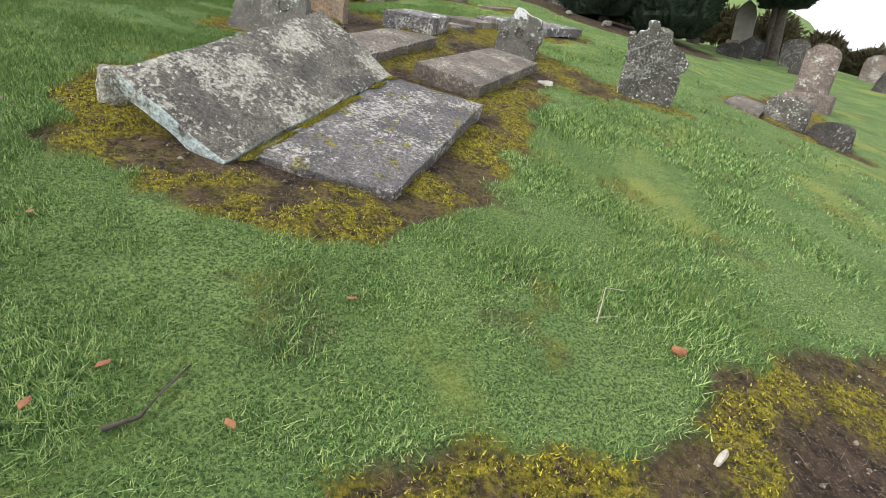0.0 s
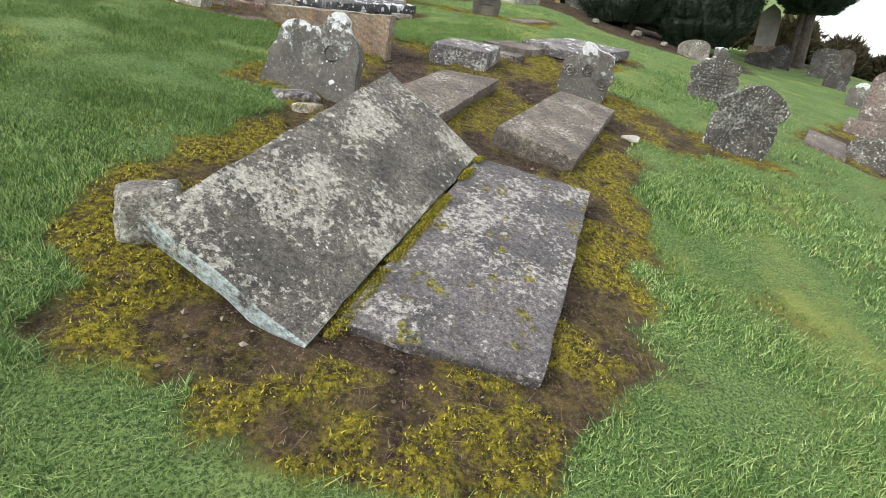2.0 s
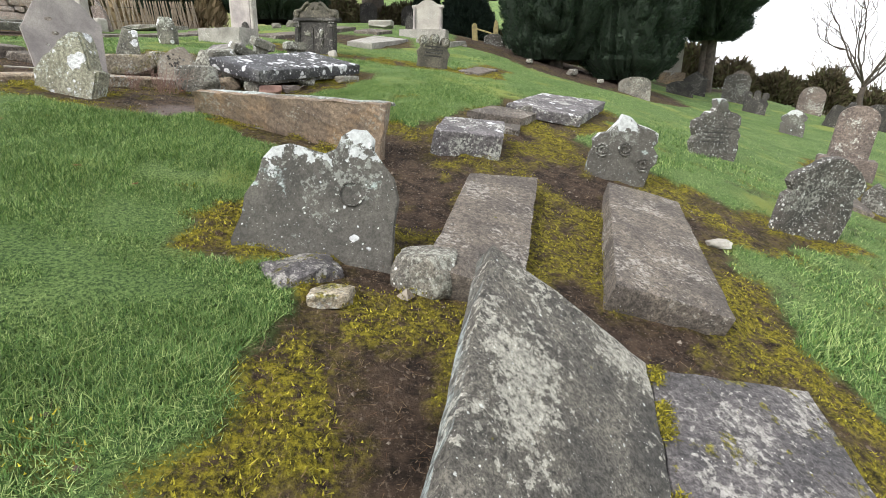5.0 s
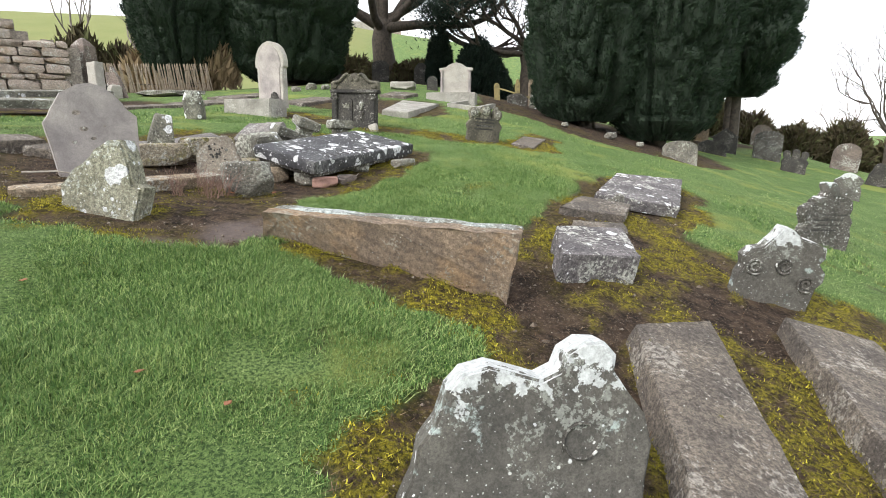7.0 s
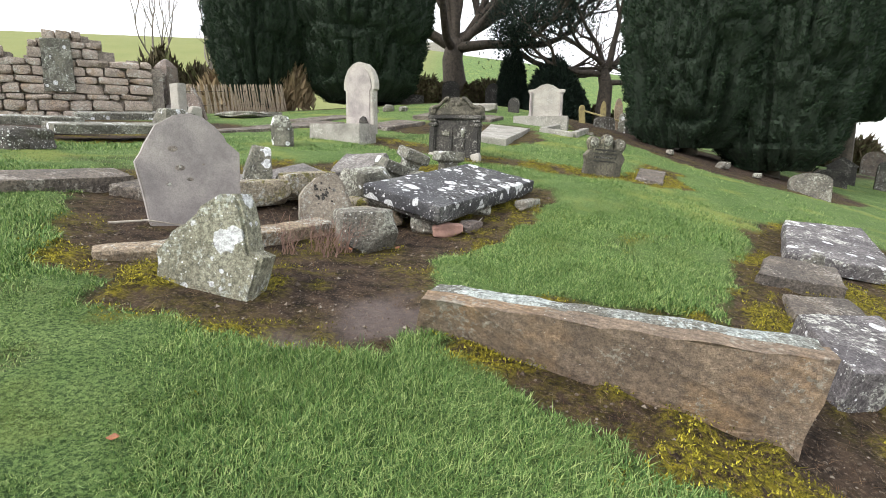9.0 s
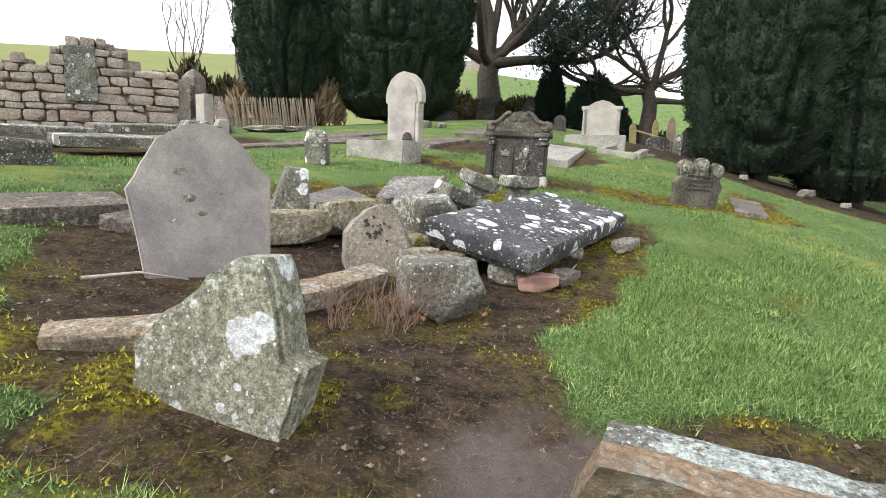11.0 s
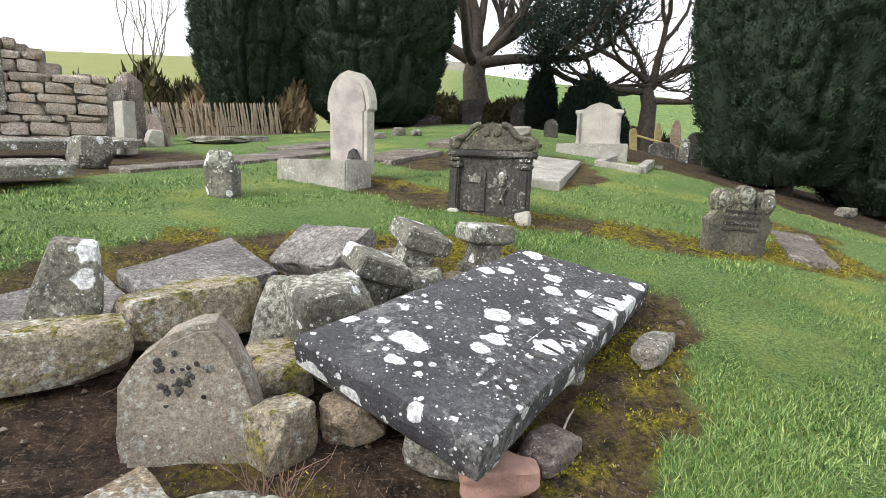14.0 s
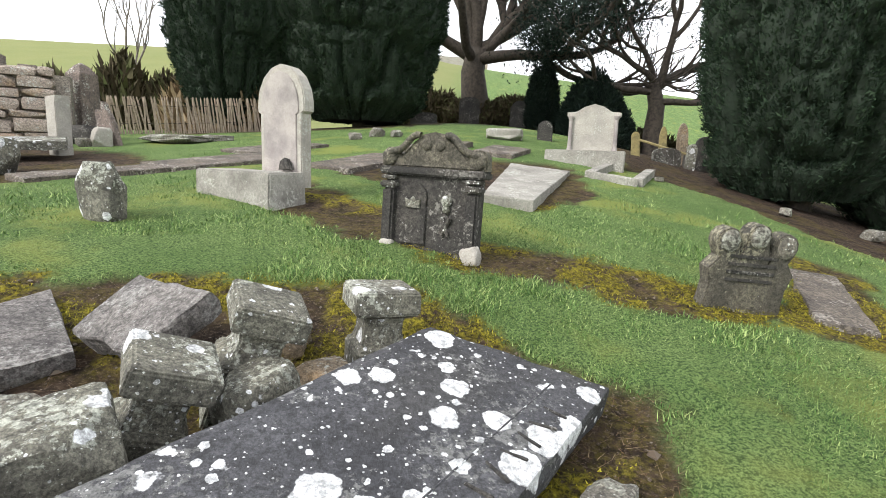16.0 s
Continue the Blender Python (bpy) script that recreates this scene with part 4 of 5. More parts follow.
rock("rubble_stone", "small buff rubble stone under the table slab", -3.36, 12.32, (0.28, 0.24, 0.2), 64, M_BUFF, yaw=10, sink=0.03)
for k, (x, y, sx, sy, sz) in enumerate(((-2.75, 11.95, .3, .22, .14), (-2.5, 12.1, .26, .2, .12), (-2.95, 12.15, .34, .3, .2), (-2.3, 12.75, .3, .26, .2), (-1.95, 13.25, .3, .26, .2), (-2.4, 13.5, .34, .34, .3), (-3.2, 12.75, .3, .3, .3))):
    rock("support_stone", "rubble stone wedged beneath the table slab", x, y, (sx, sy, sz), 70 + k, (M_BRICK, M_RED, M_RUBBLE)[k % 3] if k < 3 else M_RUBBLE, yaw=k * 37, sink=0.03)
rock("side_block", "low squared stone beside the table slab", -1.62, 12.95, (0.46, 0.18, 0.14), 80, M_RUBBLE, yaw=52, sink=0.06)

table = slab("table_slab", "dark table slab with large white lichen blotches and worn letters", [(-3.62, 12.36, 2.86), (-2.86, 11.68, 2.67), (-1.37, 13.55, 2.83), (-2.22, 13.82, 3.04)], 0.15, M_SLATE, "tomb slab", seed=24, cell=0.06, rough=0.003, edge=0.016)


def on_table(u, v, lift=0.003):
    """A place on the table slab: u across from the headstone side, v along."""
    c = [Vector(p) for p in ((-3.62, 12.36, 2.86), (-2.86, 11.68, 2.67), (-1.37, 13.55, 2.83), (-2.22, 13.82, 3.04))]
    p = c[0].lerp(c[1], u).lerp(c[3].lerp(c[2], u), v)
    n = (c[1] - c[0]).cross(c[3] - c[0]).normalized()
    return p + n * lift, n


tc = [on_table(u, v, -0.13)[0] for u, v in ((0.05, 0.02), (0.95, 0.02), (0.95, 0.98), (0.05, 0.98))]
part("moulding", slab_bm(tc, 0.07, seed=25, edge=0.03), M_DARK_SPOT, table, "dark stepped moulding under the slab")
p0, nrm = on_table(0.86, 0.28)
p1, _ = on_table(0.86, 0.80)
ax = (p1 - p0).normalized()
basis = Matrix((ax, nrm.cross(ax), nrm)).transposed().to_4x4()
for k in range(14):
    at, _ = on_table(0.88, 0.16 + 0.052 * k, 0.0)
    tall = 0.055 if k % 3 else 0.06
    bar = part("letter_stroke", box_bm(-0.009, 0.009, -tall, tall, -0.004, 0.004, 0.003), M_DARK, table)
    bar.matrix_world = Matrix.Translation(at) @ basis @ pose(0, 0, 0, 0, 0, (k * 29 % 50) - 25)
for u in (0.76,):
    line = bmesh.new()
    a, _ = on_table(u, 0.12, -0.001)
    b, _ = on_table(u, 0.93, -0.001)
    tube(line, a, b, 0.004, 0.004, 5)
    part("border_line", line, M_SLATE, table)

# ---- stones on the lawn beyond ----
lawn = stand((-2.52, 16.12), (-1.74, 15.70), 2, 1)
sk = thing("carved_headstone", "dark baroque headstone with scrolled pediment, skull and pilasters", "gravestone", lawn)
part("slab", plate_bm([(-0.45, -0.25), (0.45, -0.25), (0.45, 0.62), (-0.45, 0.62)], 0.12, seed=30), M_DARK, sk)
part("cornice", box_bm(-0.5, 0.5, -0.11, 0.10, 0.62, 0.69, 0.015, 0.004), M_DARK, sk)
part("pediment", plate_bm([(-0.5, 0.69), (-0.5, 0.76)] + arc(-0.42, 0.78, 0.08, 180, 60, 6) + [(-0.3, 0.80), (-0.2, 0.9), (-0.1, 0.98), (0, 1.0), (0.1, 0.98), (0.2, 0.9), (0.3, 0.80)] + arc(0.42, 0.78, 0.08, 120, 0, 6) + [(0.5, 0.76), (0.5, 0.69)], 0.12, seed=31), M_PEDIMENT, sk)
for s in (-1, 1):
    part("pilaster", box_bm(s * 0.40 - 0.055, s * 0.40 + 0.055, -0.12, 0, -0.2, 0.5, 0.02, 0.003), M_DARK, sk)
    part("capital", box_bm(s * 0.40 - 0.08, s * 0.40 + 0.08, -0.13, 0.02, 0.50, 0.56, 0.015, 0.003), M_DARK_SPOT, sk)
    part("capital", box_bm(s * 0.40 - 0.07, s * 0.40 + 0.07, -0.125, 0.02, 0.575, 0.61, 0.01, 0.002), M_DARK_SPOT, sk)
    sc = bmesh.new()
    chain(sc, [(s * (0.12 + 0.3 * k / 8), -0.075, 0.965 - 0.19 * (k / 8) ** 1.3 + 0.02 * math.sin(k)) for k in range(9)], 0.03, 0.035, 8)
    part("scroll", sc, M_PEDIMENT, sk)
    vol = bmesh.new()
    bmesh.ops.create_uvsphere(vol, u_segments=14, v_segments=8, radius=1, matrix=pose(s * 0.42, -0.07, 0.77) @ Matrix.Diagonal((0.075, 0.035, 0.075, 1)))
    part("volute", vol, M_PEDIMENT, sk)
    ros = bmesh.new()
    bmesh.ops.create_uvsphere(ros, u_segments=12, v_segments=8, radius=1, matrix=pose(s * 0.065, -0.065, 0.89) @ Matrix.Diagonal((0.05, 0.02, 0.05, 1)))
    part("rosette", ros, M_PEDIMENT, sk)
part("arched_panel", plate_bm([(-0.28, 0.02), (-0.03, 0.02), (-0.03, 0.44)] + arc(-0.155, 0.44, 0.125, 0, 180, 8) + [(-0.28, 0.44)], 0.03, at=(0, -0.066, 0), bevel=0.006), M_DARK, sk)
part("crown", plate_bm([(-0.22, 0.34), (-0.09, 0.34), (-0.08, 0.42), (-0.12, 0.40), (-0.155, 0.44), (-0.19, 0.40), (-0.23, 0.42)], 0.03, at=(0, -0.088, 0), bevel=0.005), M_CAP, sk)
skull = bmesh.new()
bmesh.ops.create_uvsphere(skull, u_segments=12, v_segments=8, radius=1, matrix=pose(0.16, -0.075, 0.42) @ Matrix.Diagonal((0.05, 0.035, 0.055, 1)))
bmesh.ops.create_uvsphere(skull, u_segments=10, v_segments=6, radius=1, matrix=pose(0.16, -0.07, 0.35) @ Matrix.Diagonal((0.035, 0.03, 0.04, 1)))
part("carved_skull", skull, M_CAP, sk)
bone = bmesh.new()
tube(bone, (0.12, -0.075, 0.28), (0.19, -0.075, 0.12), 0.02, 0.016, 6)
tube(bone, (0.2, -0.075, 0.28), (0.13, -0.075, 0.12), 0.02, 0.016, 6)
part("carved_bones", bone, M_DARK_SPOT, sk)
part("foot_stone", rock_bm((0.16, 0.14, 0.16), 90), M_PALE, sk).location = (0.42, -0.1, -0.1)
part("foot_stone", rock_bm((0.12, 0.14, 0.12), 91), M_PALE, sk).location = (-0.38, -0.1, -0.08)

tr = headstone("headstone", "three-lobed dark headstone with mossy scroll tops", TRIPLE, 0.68, 0.66, 0.14, stand((-0.15, 15.03), (0.53, 15.04), -6, 4), M_PEDIMENT, seed=32)
for x, z in ((-0.224, 0.52), (0.0, 0.565), (0.224, 0.505)):
    v = bmesh.new()
    bmesh.ops.create_uvsphere(v, u_segments=12, v_segments=8, radius=1, matrix=pose(x, -0.07, z) @ Matrix.Diagonal((0.075, 0.03, 0.085, 1)))
    part("lobe", v, M_RUBBLE, tr)
for k in range(4):
    part("letter_bar", box_bm(-0.2, 0.18, -0.078, -0.06, 0.40 - k * 0.06, 0.425 - k * 0.06, 0.004), M_DARK, tr)
slab("ledger_slab", "flat brown slab sunk in soil behind the three-lobed stone", [(0.72, 14.86, 2.80), (1.12, 14.72, 2.74), (1.98, 16.2, 2.86), (1.50, 16.3, 2.92)], 0.1, M_LEDGER_PLAIN, seed=33)

go = thing("gothic_monument", "tall pale pointed-arch headstone on a broad lichened plinth", "gravestone", stand((-4.86, 18.2), (-3.78, 17.42), 0, 0))
part("plinth", box_bm(-0.42, 0.86, -0.32, 0.22, -0.2, 0.28, 0.02, 0.008), M_PLINTH, go, "pale plinth stained with black lichen")
part("upright", plate_bm([(x * 0.78, 0.1 + max(z, 0) * 1.4) for x, z in GOTHIC], 0.16, seed=34, at=(0.44, 0.3, 0), worn=0.002), M_PALE, go)
part("panel", plate_bm([(x * 0.62, 0.2 + max(z, 0) * 1.22) for x, z in GOTHIC], 0.02, seed=35, at=(0.44, 0.214, 0), worn=0.001, bevel=0.006), M_GREY, go)
part("broken_plaque", plate_bm([(0.1, 0.30), (0.32, 0.30), (0.26, 0.42), (0.2, 0.44), (0.13, 0.4)], 0.05, at=(0.38, 0.16, 0)), M_DARK, go, "dark broken plaque")
st = rock("stub_stone", "short broken pillar with black lichened top", -5.12, 16.32, (0.36, 0.3, 0.55), 92, M_CAP, yaw=-10, taper=0.15, sink=0.05)

slab("ledger_slab", "broad grey raised ledger slab with pale worn edges", [(-1.42, 17.75, 3.48), (-0.84, 17.5, 3.44), (0.46, 20.4, 3.76), (-0.5, 20.75, 3.86)], 0.2, M_PLINTH, seed=36, rough=0.002)
fm = thing("headstone_with_columns", "pale grey headstone with side columns on a long plinth", "gravestone", stand((0.5, 22.1), (1.9, 21.5), 0, 0) @ Matrix.Scale(0.92, 4))
part("plinth", box_bm(-0.85, 0.8, -0.3, 0.3, -0.3, 0.28, 0.02, 0.006), M_PLINTH, fm)
part("upright", plate_bm([(-0.5, 0.28), (0.5, 0.28), (0.5, 0.98), (0.56, 1.0), (0.56, 1.08), (0.36, 1.1), (0.2, 1.2), (0, 1.26), (-0.2, 1.2), (-0.36, 1.1), (-0.56, 1.08), (-0.56, 1.0), (-0.5, 0.98)], 0.14, seed=37, at=(0.1, 0.08, 0)), M_PALE, fm)
for s in (-1, 1):
    part("column", turned_bm([(0.28, 0.06), (0.34, 0.045), (0.38, 0.04), (0.92, 0.036), (0.96, 0.055), (1.0, 0.06)], 12, 0, 0.001), M_GREY, fm).location = (0.1 + s * 0.47, -0.03, 0)
kr = thing("kerb_surround", "low lichened kerb around a grave plot", "kerb", (0, 0, 0))
for a, b in (((0.75, 20.2), (1.5, 20.0)), ((1.5, 20.0), (2.4, 21.5)), ((0.75, 20.2), (1.7, 21.7))):
    d = Vector((b[0] - a[0], b[1] - a[1], 0)).normalized()
    nn = Vector((-d.y, d.x, 0)) * 0.09
    c = [Vector((*p, gz(*p) + 0.12)) for p in (a, b)]
    part("kerb_stone", slab_bm([c[0] - nn, c[1] - nn, c[1] + nn, c[0] + nn], 0.2, cell=0.1), M_PLINTH, kr)


def flat(x, y, w, d, yaw, label, mat=M_LEDGER_PLAIN, up=0.06, seed=0.0):
    c, s = math.cos(radians(yaw)), math.sin(radians(yaw))
    pts = [(x + a * c - b * s, y + a * s + b * c) for a, b in ((-w / 2, -d / 2), (w / 2, -d / 2), (w / 2, d / 2), (-w / 2, d / 2))]
    slab("ledger_slab", label, [(px, py, gz(px, py) + up) for px, py in pts], 0.14, mat, seed=seed)


flat(-6.55, 18.9, 0.6, 1.9, -38, "worn flat slab sunk in the grass", seed=50)
flat(-5.4, 20.5, 1.0, 2.2, -40, "long grey ledger slab flush with the lawn", seed=51)
flat(-5.0, 22.6, 1.0, 1.9, -40, "grey ledger slab flush with the lawn", seed=52)
flat(-3.1, 20.6, 0.9, 1.8, -35, "grey ledger slab flush with the lawn", seed=53)
flat(-1.7, 22.6, 0.9, 1.6, -30, "stepped grey ledger slab in bare soil", up=0.12, seed=54)
flat(-0.4, 22.2, 0.8, 1.2, -30, "low grey slab in bare soil", up=0.1, seed=55)
rock("base_stone", "small pale stepped base stone", 0.1, 24.9, (0.9, 0.5, 0.3), 93, M_PALE, yaw=-15, bevel=0.06)
flat(-7.9, 16.4, 0.9, 1.9, -50, "pale table slab on low supports", M_CAP, 0.25, seed=56)
flat(-9.6, 16.9, 0.8, 1.6, -50, "dark lichened slab beside the ruin", M_CAP, 0.3, seed=57)
rock("tomb_block", "squared lichened block at the end of a slab", -7.9, 18.9, (0.6, 0.5, 0.5), 94, M_CAP, yaw=-40, bevel=0.06, rough=0.03)
flat(-9.2, 20.4, 1.2, 2.4, -60, "grey slab in front of the ruined wall", M_CAP, 0.3, seed=58)
for k, (x, y, sx, sz) in enumerate(((-10.8, 15.2, 1.2, .5), (-9.3, 14.6, 1.1, .45), (-8.2, 14.2, .9, .35))):
    rock("dark_boulder", "dark mossy boulder-like tomb stone", x, y, (sx, 0.6, sz), 95 + k, M_DARK_SPOT, yaw=-30, sink=0.1)

headstone("square_post", "plain squared pale stone post", [(-0.5, 0), (-0.5, 0.98), (0.5, 1.0), (0.5, 0)], 0.3, 1.0, 0.26, stand((-8.72, 21.6), (-8.42, 21.42), 0, 0), M_PALE, seed=60)
ped = thing("obelisk_monument", "dark grey pedestal monument with a sloped cap", "gravestone", stand((-10.4, 25.1), (-9.7, 24.8), 0, 0))
part("base", box_bm(-0.42, 0.42, -0.36, 0.36, -0.2, 0.3, 0.02), M_RED, ped)
part("shaft", turned_bm([(0.3, 0.26), (1.5, 0.24), (1.68, 0.12), (1.76, 0.03)], 4, 45, 0.002), M_RED, ped)
headstone("leaning_stone", "grey scroll-sided stone leaning against rubble", SCROLL, 0.5, 0.9, 0.14, stand((-8.9, 23.5), (-8.4, 23.3), 4, -24), M_RED, seed=61)
for k, (x, y, sx, sz, mat) in enumerate(((-9.25, 23.5, .6, .42, M_DARK), (-8.7, 23.1, .36, .4, M_PALE), (-9.0, 23.0, .3, .2, M_RUBBLE), (-9.6, 23.6, .4, .3, M_DARK), (-7.7, 24.3, 1.4, .2, M_RUBBLE), (-6.9, 24.8, .7, .16, M_RUBBLE))):
    rock("rubble_stone", "loose rubble stone on the lawn", x, y, (sx, sx * 0.7, sz), 110 + k, mat, yaw=k * 40, sink=0.03)

# ---- stones down the slope ----
def facing(x, y, w, turn=0.0):
    """Foot ends of a stone at x, y that is w wide and faces down the slope towards the gate."""
    a = math.atan2(y - 2, x + 1) - math.pi / 2 + radians(turn)
    return (x - w / 2 * math.cos(a), y - w / 2 * math.sin(a)), (x + w / 2 * math.cos(a), y + w / 2 * math.sin(a))


ta = thing("tall_headstone", "tall round-topped red-brown headstone on a stepped base", "gravestone", stand(*facing(8.3, 12.6, 0.7), 0, 4))
part("upright", plate_bm(scaled([(-0.5, 0), (-0.5, 0.8)] + arc(0, 0.8, 0.5, 180, 0, 12, 0.2)[1:-1] + [(0.5, 0.8), (0.5, 0)], 0.68, 1.35), 0.2, seed=70), M_RED, ta)
part("base", box_bm(-0.5, 0.5, -0.26, 0.24, -0.25, 0.32, 0.02, 0.01), M_RED, ta)
headstone("broken_stone", "broken lichened stub of a headstone", [(-0.5, 0), (-0.5, 0.6), (-0.3, 0.95), (-0.2, 0.8), (0.1, 1.0), (0.3, 0.85), (0.5, 0.75), (0.5, 0)], 0.75, 0.48, 0.2, stand((5.95, 10.1), (6.5, 9.6), 0, 4), M_DARK_SPOT, seed=71, worn=0.02)
flat(5.75, 10.3, 0.6, 1.5, -35, "flat slab lying in front of a broken stone", seed=72)
headstone("headstone", "low round-topped dark headstone", ROUND, 0.64, 0.36, 0.14, stand((6.42, 9.35), (6.85, 8.9), 0, 0), M_DARK, seed=73)
for outline, x, y, w, h, mat, lab, sd in (
        (ROUND, 6.6, 18.0, 0.88, 0.5, M_RUBBLE, "low round-topped pale lichened headstone", 74),
        (ROUND, 11.0, 22.3, 0.95, 0.5, M_DARK, "low round-topped dark headstone in the grass", 75),
        (GABLE, 12.4, 23.4, 1.0, 0.9, M_DARK, "dark gable-topped headstone standing in the grass", 76),
        (ROUND, 18.2, 28.0, 0.9, 1.1, M_RED, "buff round-topped headstone near the hedge", 77),
        (SEGMENT, 13.8, 22.8, 0.95, 1.08, M_DARK_SPOT, "grey segment-topped headstone on a base", 78),
        (TRIPLE, 12.8, 20.5, 0.8, 0.78, M_DARK, "dark lobed headstone standing in the grass", 79),
        (ROUND, 16.6, 22.0, 0.9, 1.0, M_RED, "grey round-topped headstone on a pale base", 80),
        (SHOULDER, 11.2, 17.0, 0.66, 0.72, M_FROST, "leaning lichened headstone on the slope", 81),
        (SCROLL, 15.4, 19.4, 1.05, 0.85, M_DARK, "wide dark headstone on the slope", 82),
        (ROUND, 20.0, 22.0, 1.0, 1.0, M_DARK, "dark headstone low on the slope", 83),
        (ROUND, 14.6, 15.6, 0.9, 0.9, M_DARK, "dark round-topped headstone on the lower slope", 84)):
    l_, r_ = facing(x, y, w)
    headstone("headstone", lab, outline, w, h, 0.18, stand(l_, r_, 0, (sd * 37 % 9) - 4), mat, seed=sd)
ob = thing("pale_obelisk", "tall pale pointed monument on a buff base by the yews", "gravestone", stand(*facing(13.8, 27.2, 1.1)))
part("base", box_bm(-0.6, 0.6, -0.5, 0.5, -0.3, 0.5, 0.03), M_BUFF, ob)
part("upright", plate_bm([(-0.42, 0.5), (-0.42, 1.6), (-0.3, 2.0), (0, 2.25), (0.3, 2.0), (0.42, 1.6), (0.42, 0.5)], 0.3, seed=85), M_PALE, ob)
for x, y, w, h, mat, outline, sd in ((0.55, 37.0, 0.95, 1.25, M_DARK, SEGMENT, 86), (2.7, 36.0, 0.8, 1.25, M_DARK, ROUND, 87), (1.3, 25.6, 0.4, 0.5, M_DARK, ROUND, 88), (-1.6, 36.2, 1.2, 0.5, M_DARK, SEGMENT, 89)):
    headstone("headstone", "dark headstone in front of the overgrown boundary", outline, w, h, 0.18, stand((x - w / 2, y), (x + w / 2, y - 0.1)), mat, seed=sd)
for k, (x, y, w, h, mat) in enumerate(((3.95, 25.9, .22, .62, M_GILT), (4.55, 25.3, .75, .4, M_DARK_SPOT), (5.15, 25.2, .25, .65, M_CAP), (5.0, 26.5, .2, .95, M_GILT), (5.6, 25.9, .5, .5, M_DARK), (5.75, 26.8, .3, 1.2, M_BUFF), (6.1, 26.3, .45, .95, M_DARK), (6.3, 25.4, .26, .4, M_GILT), (6.6, 26.9, .3, .7, M_BUFF), (6.9, 25.8, .26, .5, M_GILT))):
    headstone("small_headstone", "small crowded stone under the dark trees", ROUND if k % 2 else SEGMENT, w, h, 0.14, stand((x - w / 2, y), (x + w / 2, y - 0.05), 0, (k * 13 % 9) - 4), mat, group="crowded stones under the trees", seed=120 + k)
rail = bmesh.new()
tube(rail, (4.0, 25.8, gz(4.0, 25.8) + 0.42), (5.1, 25.2, gz(5.1, 25.2) + 0.36), 0.035, 0.03, 6)
tagged(part("fallen_rail", rail, M_GILT), "lichened rail resting between low stones", "rail")
for k, (x, y, s) in enumerate(((2.3, 20.9, .16), (4.1, 19.9, .22), (5.3, 19.4, .3), (6.2, 19.3, .2), (-3.6, 24.6, .3), (-3.1, 25.2, .4), (-2.6, 25.1, .3))):
    rock("loose_stone", "loose pale stone on bare ground", x, y, (s, s * 0.8, s * 0.6), 140 + k, M_RUBBLE, yaw=k * 50, sink=0.02)

# ---- ruined chapel wall ----
rw = thing("ruined_wall", "ruined rubble chapel wall of pinkish sandstone with a taller broken pier", "ruin", kind="structure")
A_, B_ = Vector((-14.6, 22.2, 0)), Vector((-10.15, 24.1, 0))
run = (B_ - A_).normalized()
wide = (B_ - A_).length
yaw_w = math.degrees(math.atan2(run.y, run.x))


def wall_top(s):
    """Height of the broken wall head, s metres from the far end."""
    if s < 1.9:
        return 1.75 + 0.08 * math.sin(s * 7)
    if s < 3.9:
        return 2.4 - 0.3 * abs(s - 2.75) if s < 3.35 else 2.2 - (s - 3.35) * 1.1
    return 1.62 + 0.12 * math.sin(s * 5)


rnd = random.Random(5)
core = bmesh.new()
s = 0.0
while s < wide:
    x = A_ + run * (s + 0.15)
    h = wall_top(s) - 0.08
    b = box_bm(-0.16, 0.16, 0.02, 0.5, -0.4, h, 0.0)
    me_ = bpy.data.meshes.new("tmp")
    bmesh.ops.transform(b, matrix=pose(x.x, x.y, gz(x.x, x.y), 0, 0, yaw_w), verts=b.verts)
    b.to_mesh(me_)
    b.free()
    core.from_mesh(me_)
    bpy.data.meshes.remove(me_)
    s += 0.3
part("core", core, M_MORTAR, rw)
z = -0.05
course = 0
while z < 2.6:
    hgt = rnd.uniform(0.15, 0.31)
    s = rnd.uniform(-0.2, 0.0)
    while s < wide:
        lng = rnd.uniform(0.22, 0.8)
        mid = s + lng / 2
        if mid > 0 and z + hgt < wall_top(min(max(mid, 0), wide)) + 0.12 and s + lng < wide + 0.06:
            p = A_ + run * mid
            st_ = part("stone", rock_bm((lng - 0.012, 0.34, hgt - 0.01), 200 + course * 31 + int(s * 10), 1, 0.09, bevel=0.07, cuts=4), M_RUIN, rw)
            st_.matrix_world = pose(p.x, p.y, gz(p.x, p.y) + z, rnd.uniform(-3, 3), rnd.uniform(-2, 2), yaw_w + rnd.uniform(-2, 2))
        s += lng
    z += hgt
    course += 1
sl = part("dressed_slab", plate_bm([(-0.36, 0.72), (0.36, 0.72), (0.34, 2.14), (-0.34, 2.1)], 0.16, seed=130), M_CAP, rw, "tall dressed slab set in the wall")
p = A_ + run * 2.55
sl.matrix_world = pose(p.x, p.y, gz(p.x, p.y), 0, 0, yaw_w) @ pose(0, -0.16, 0)

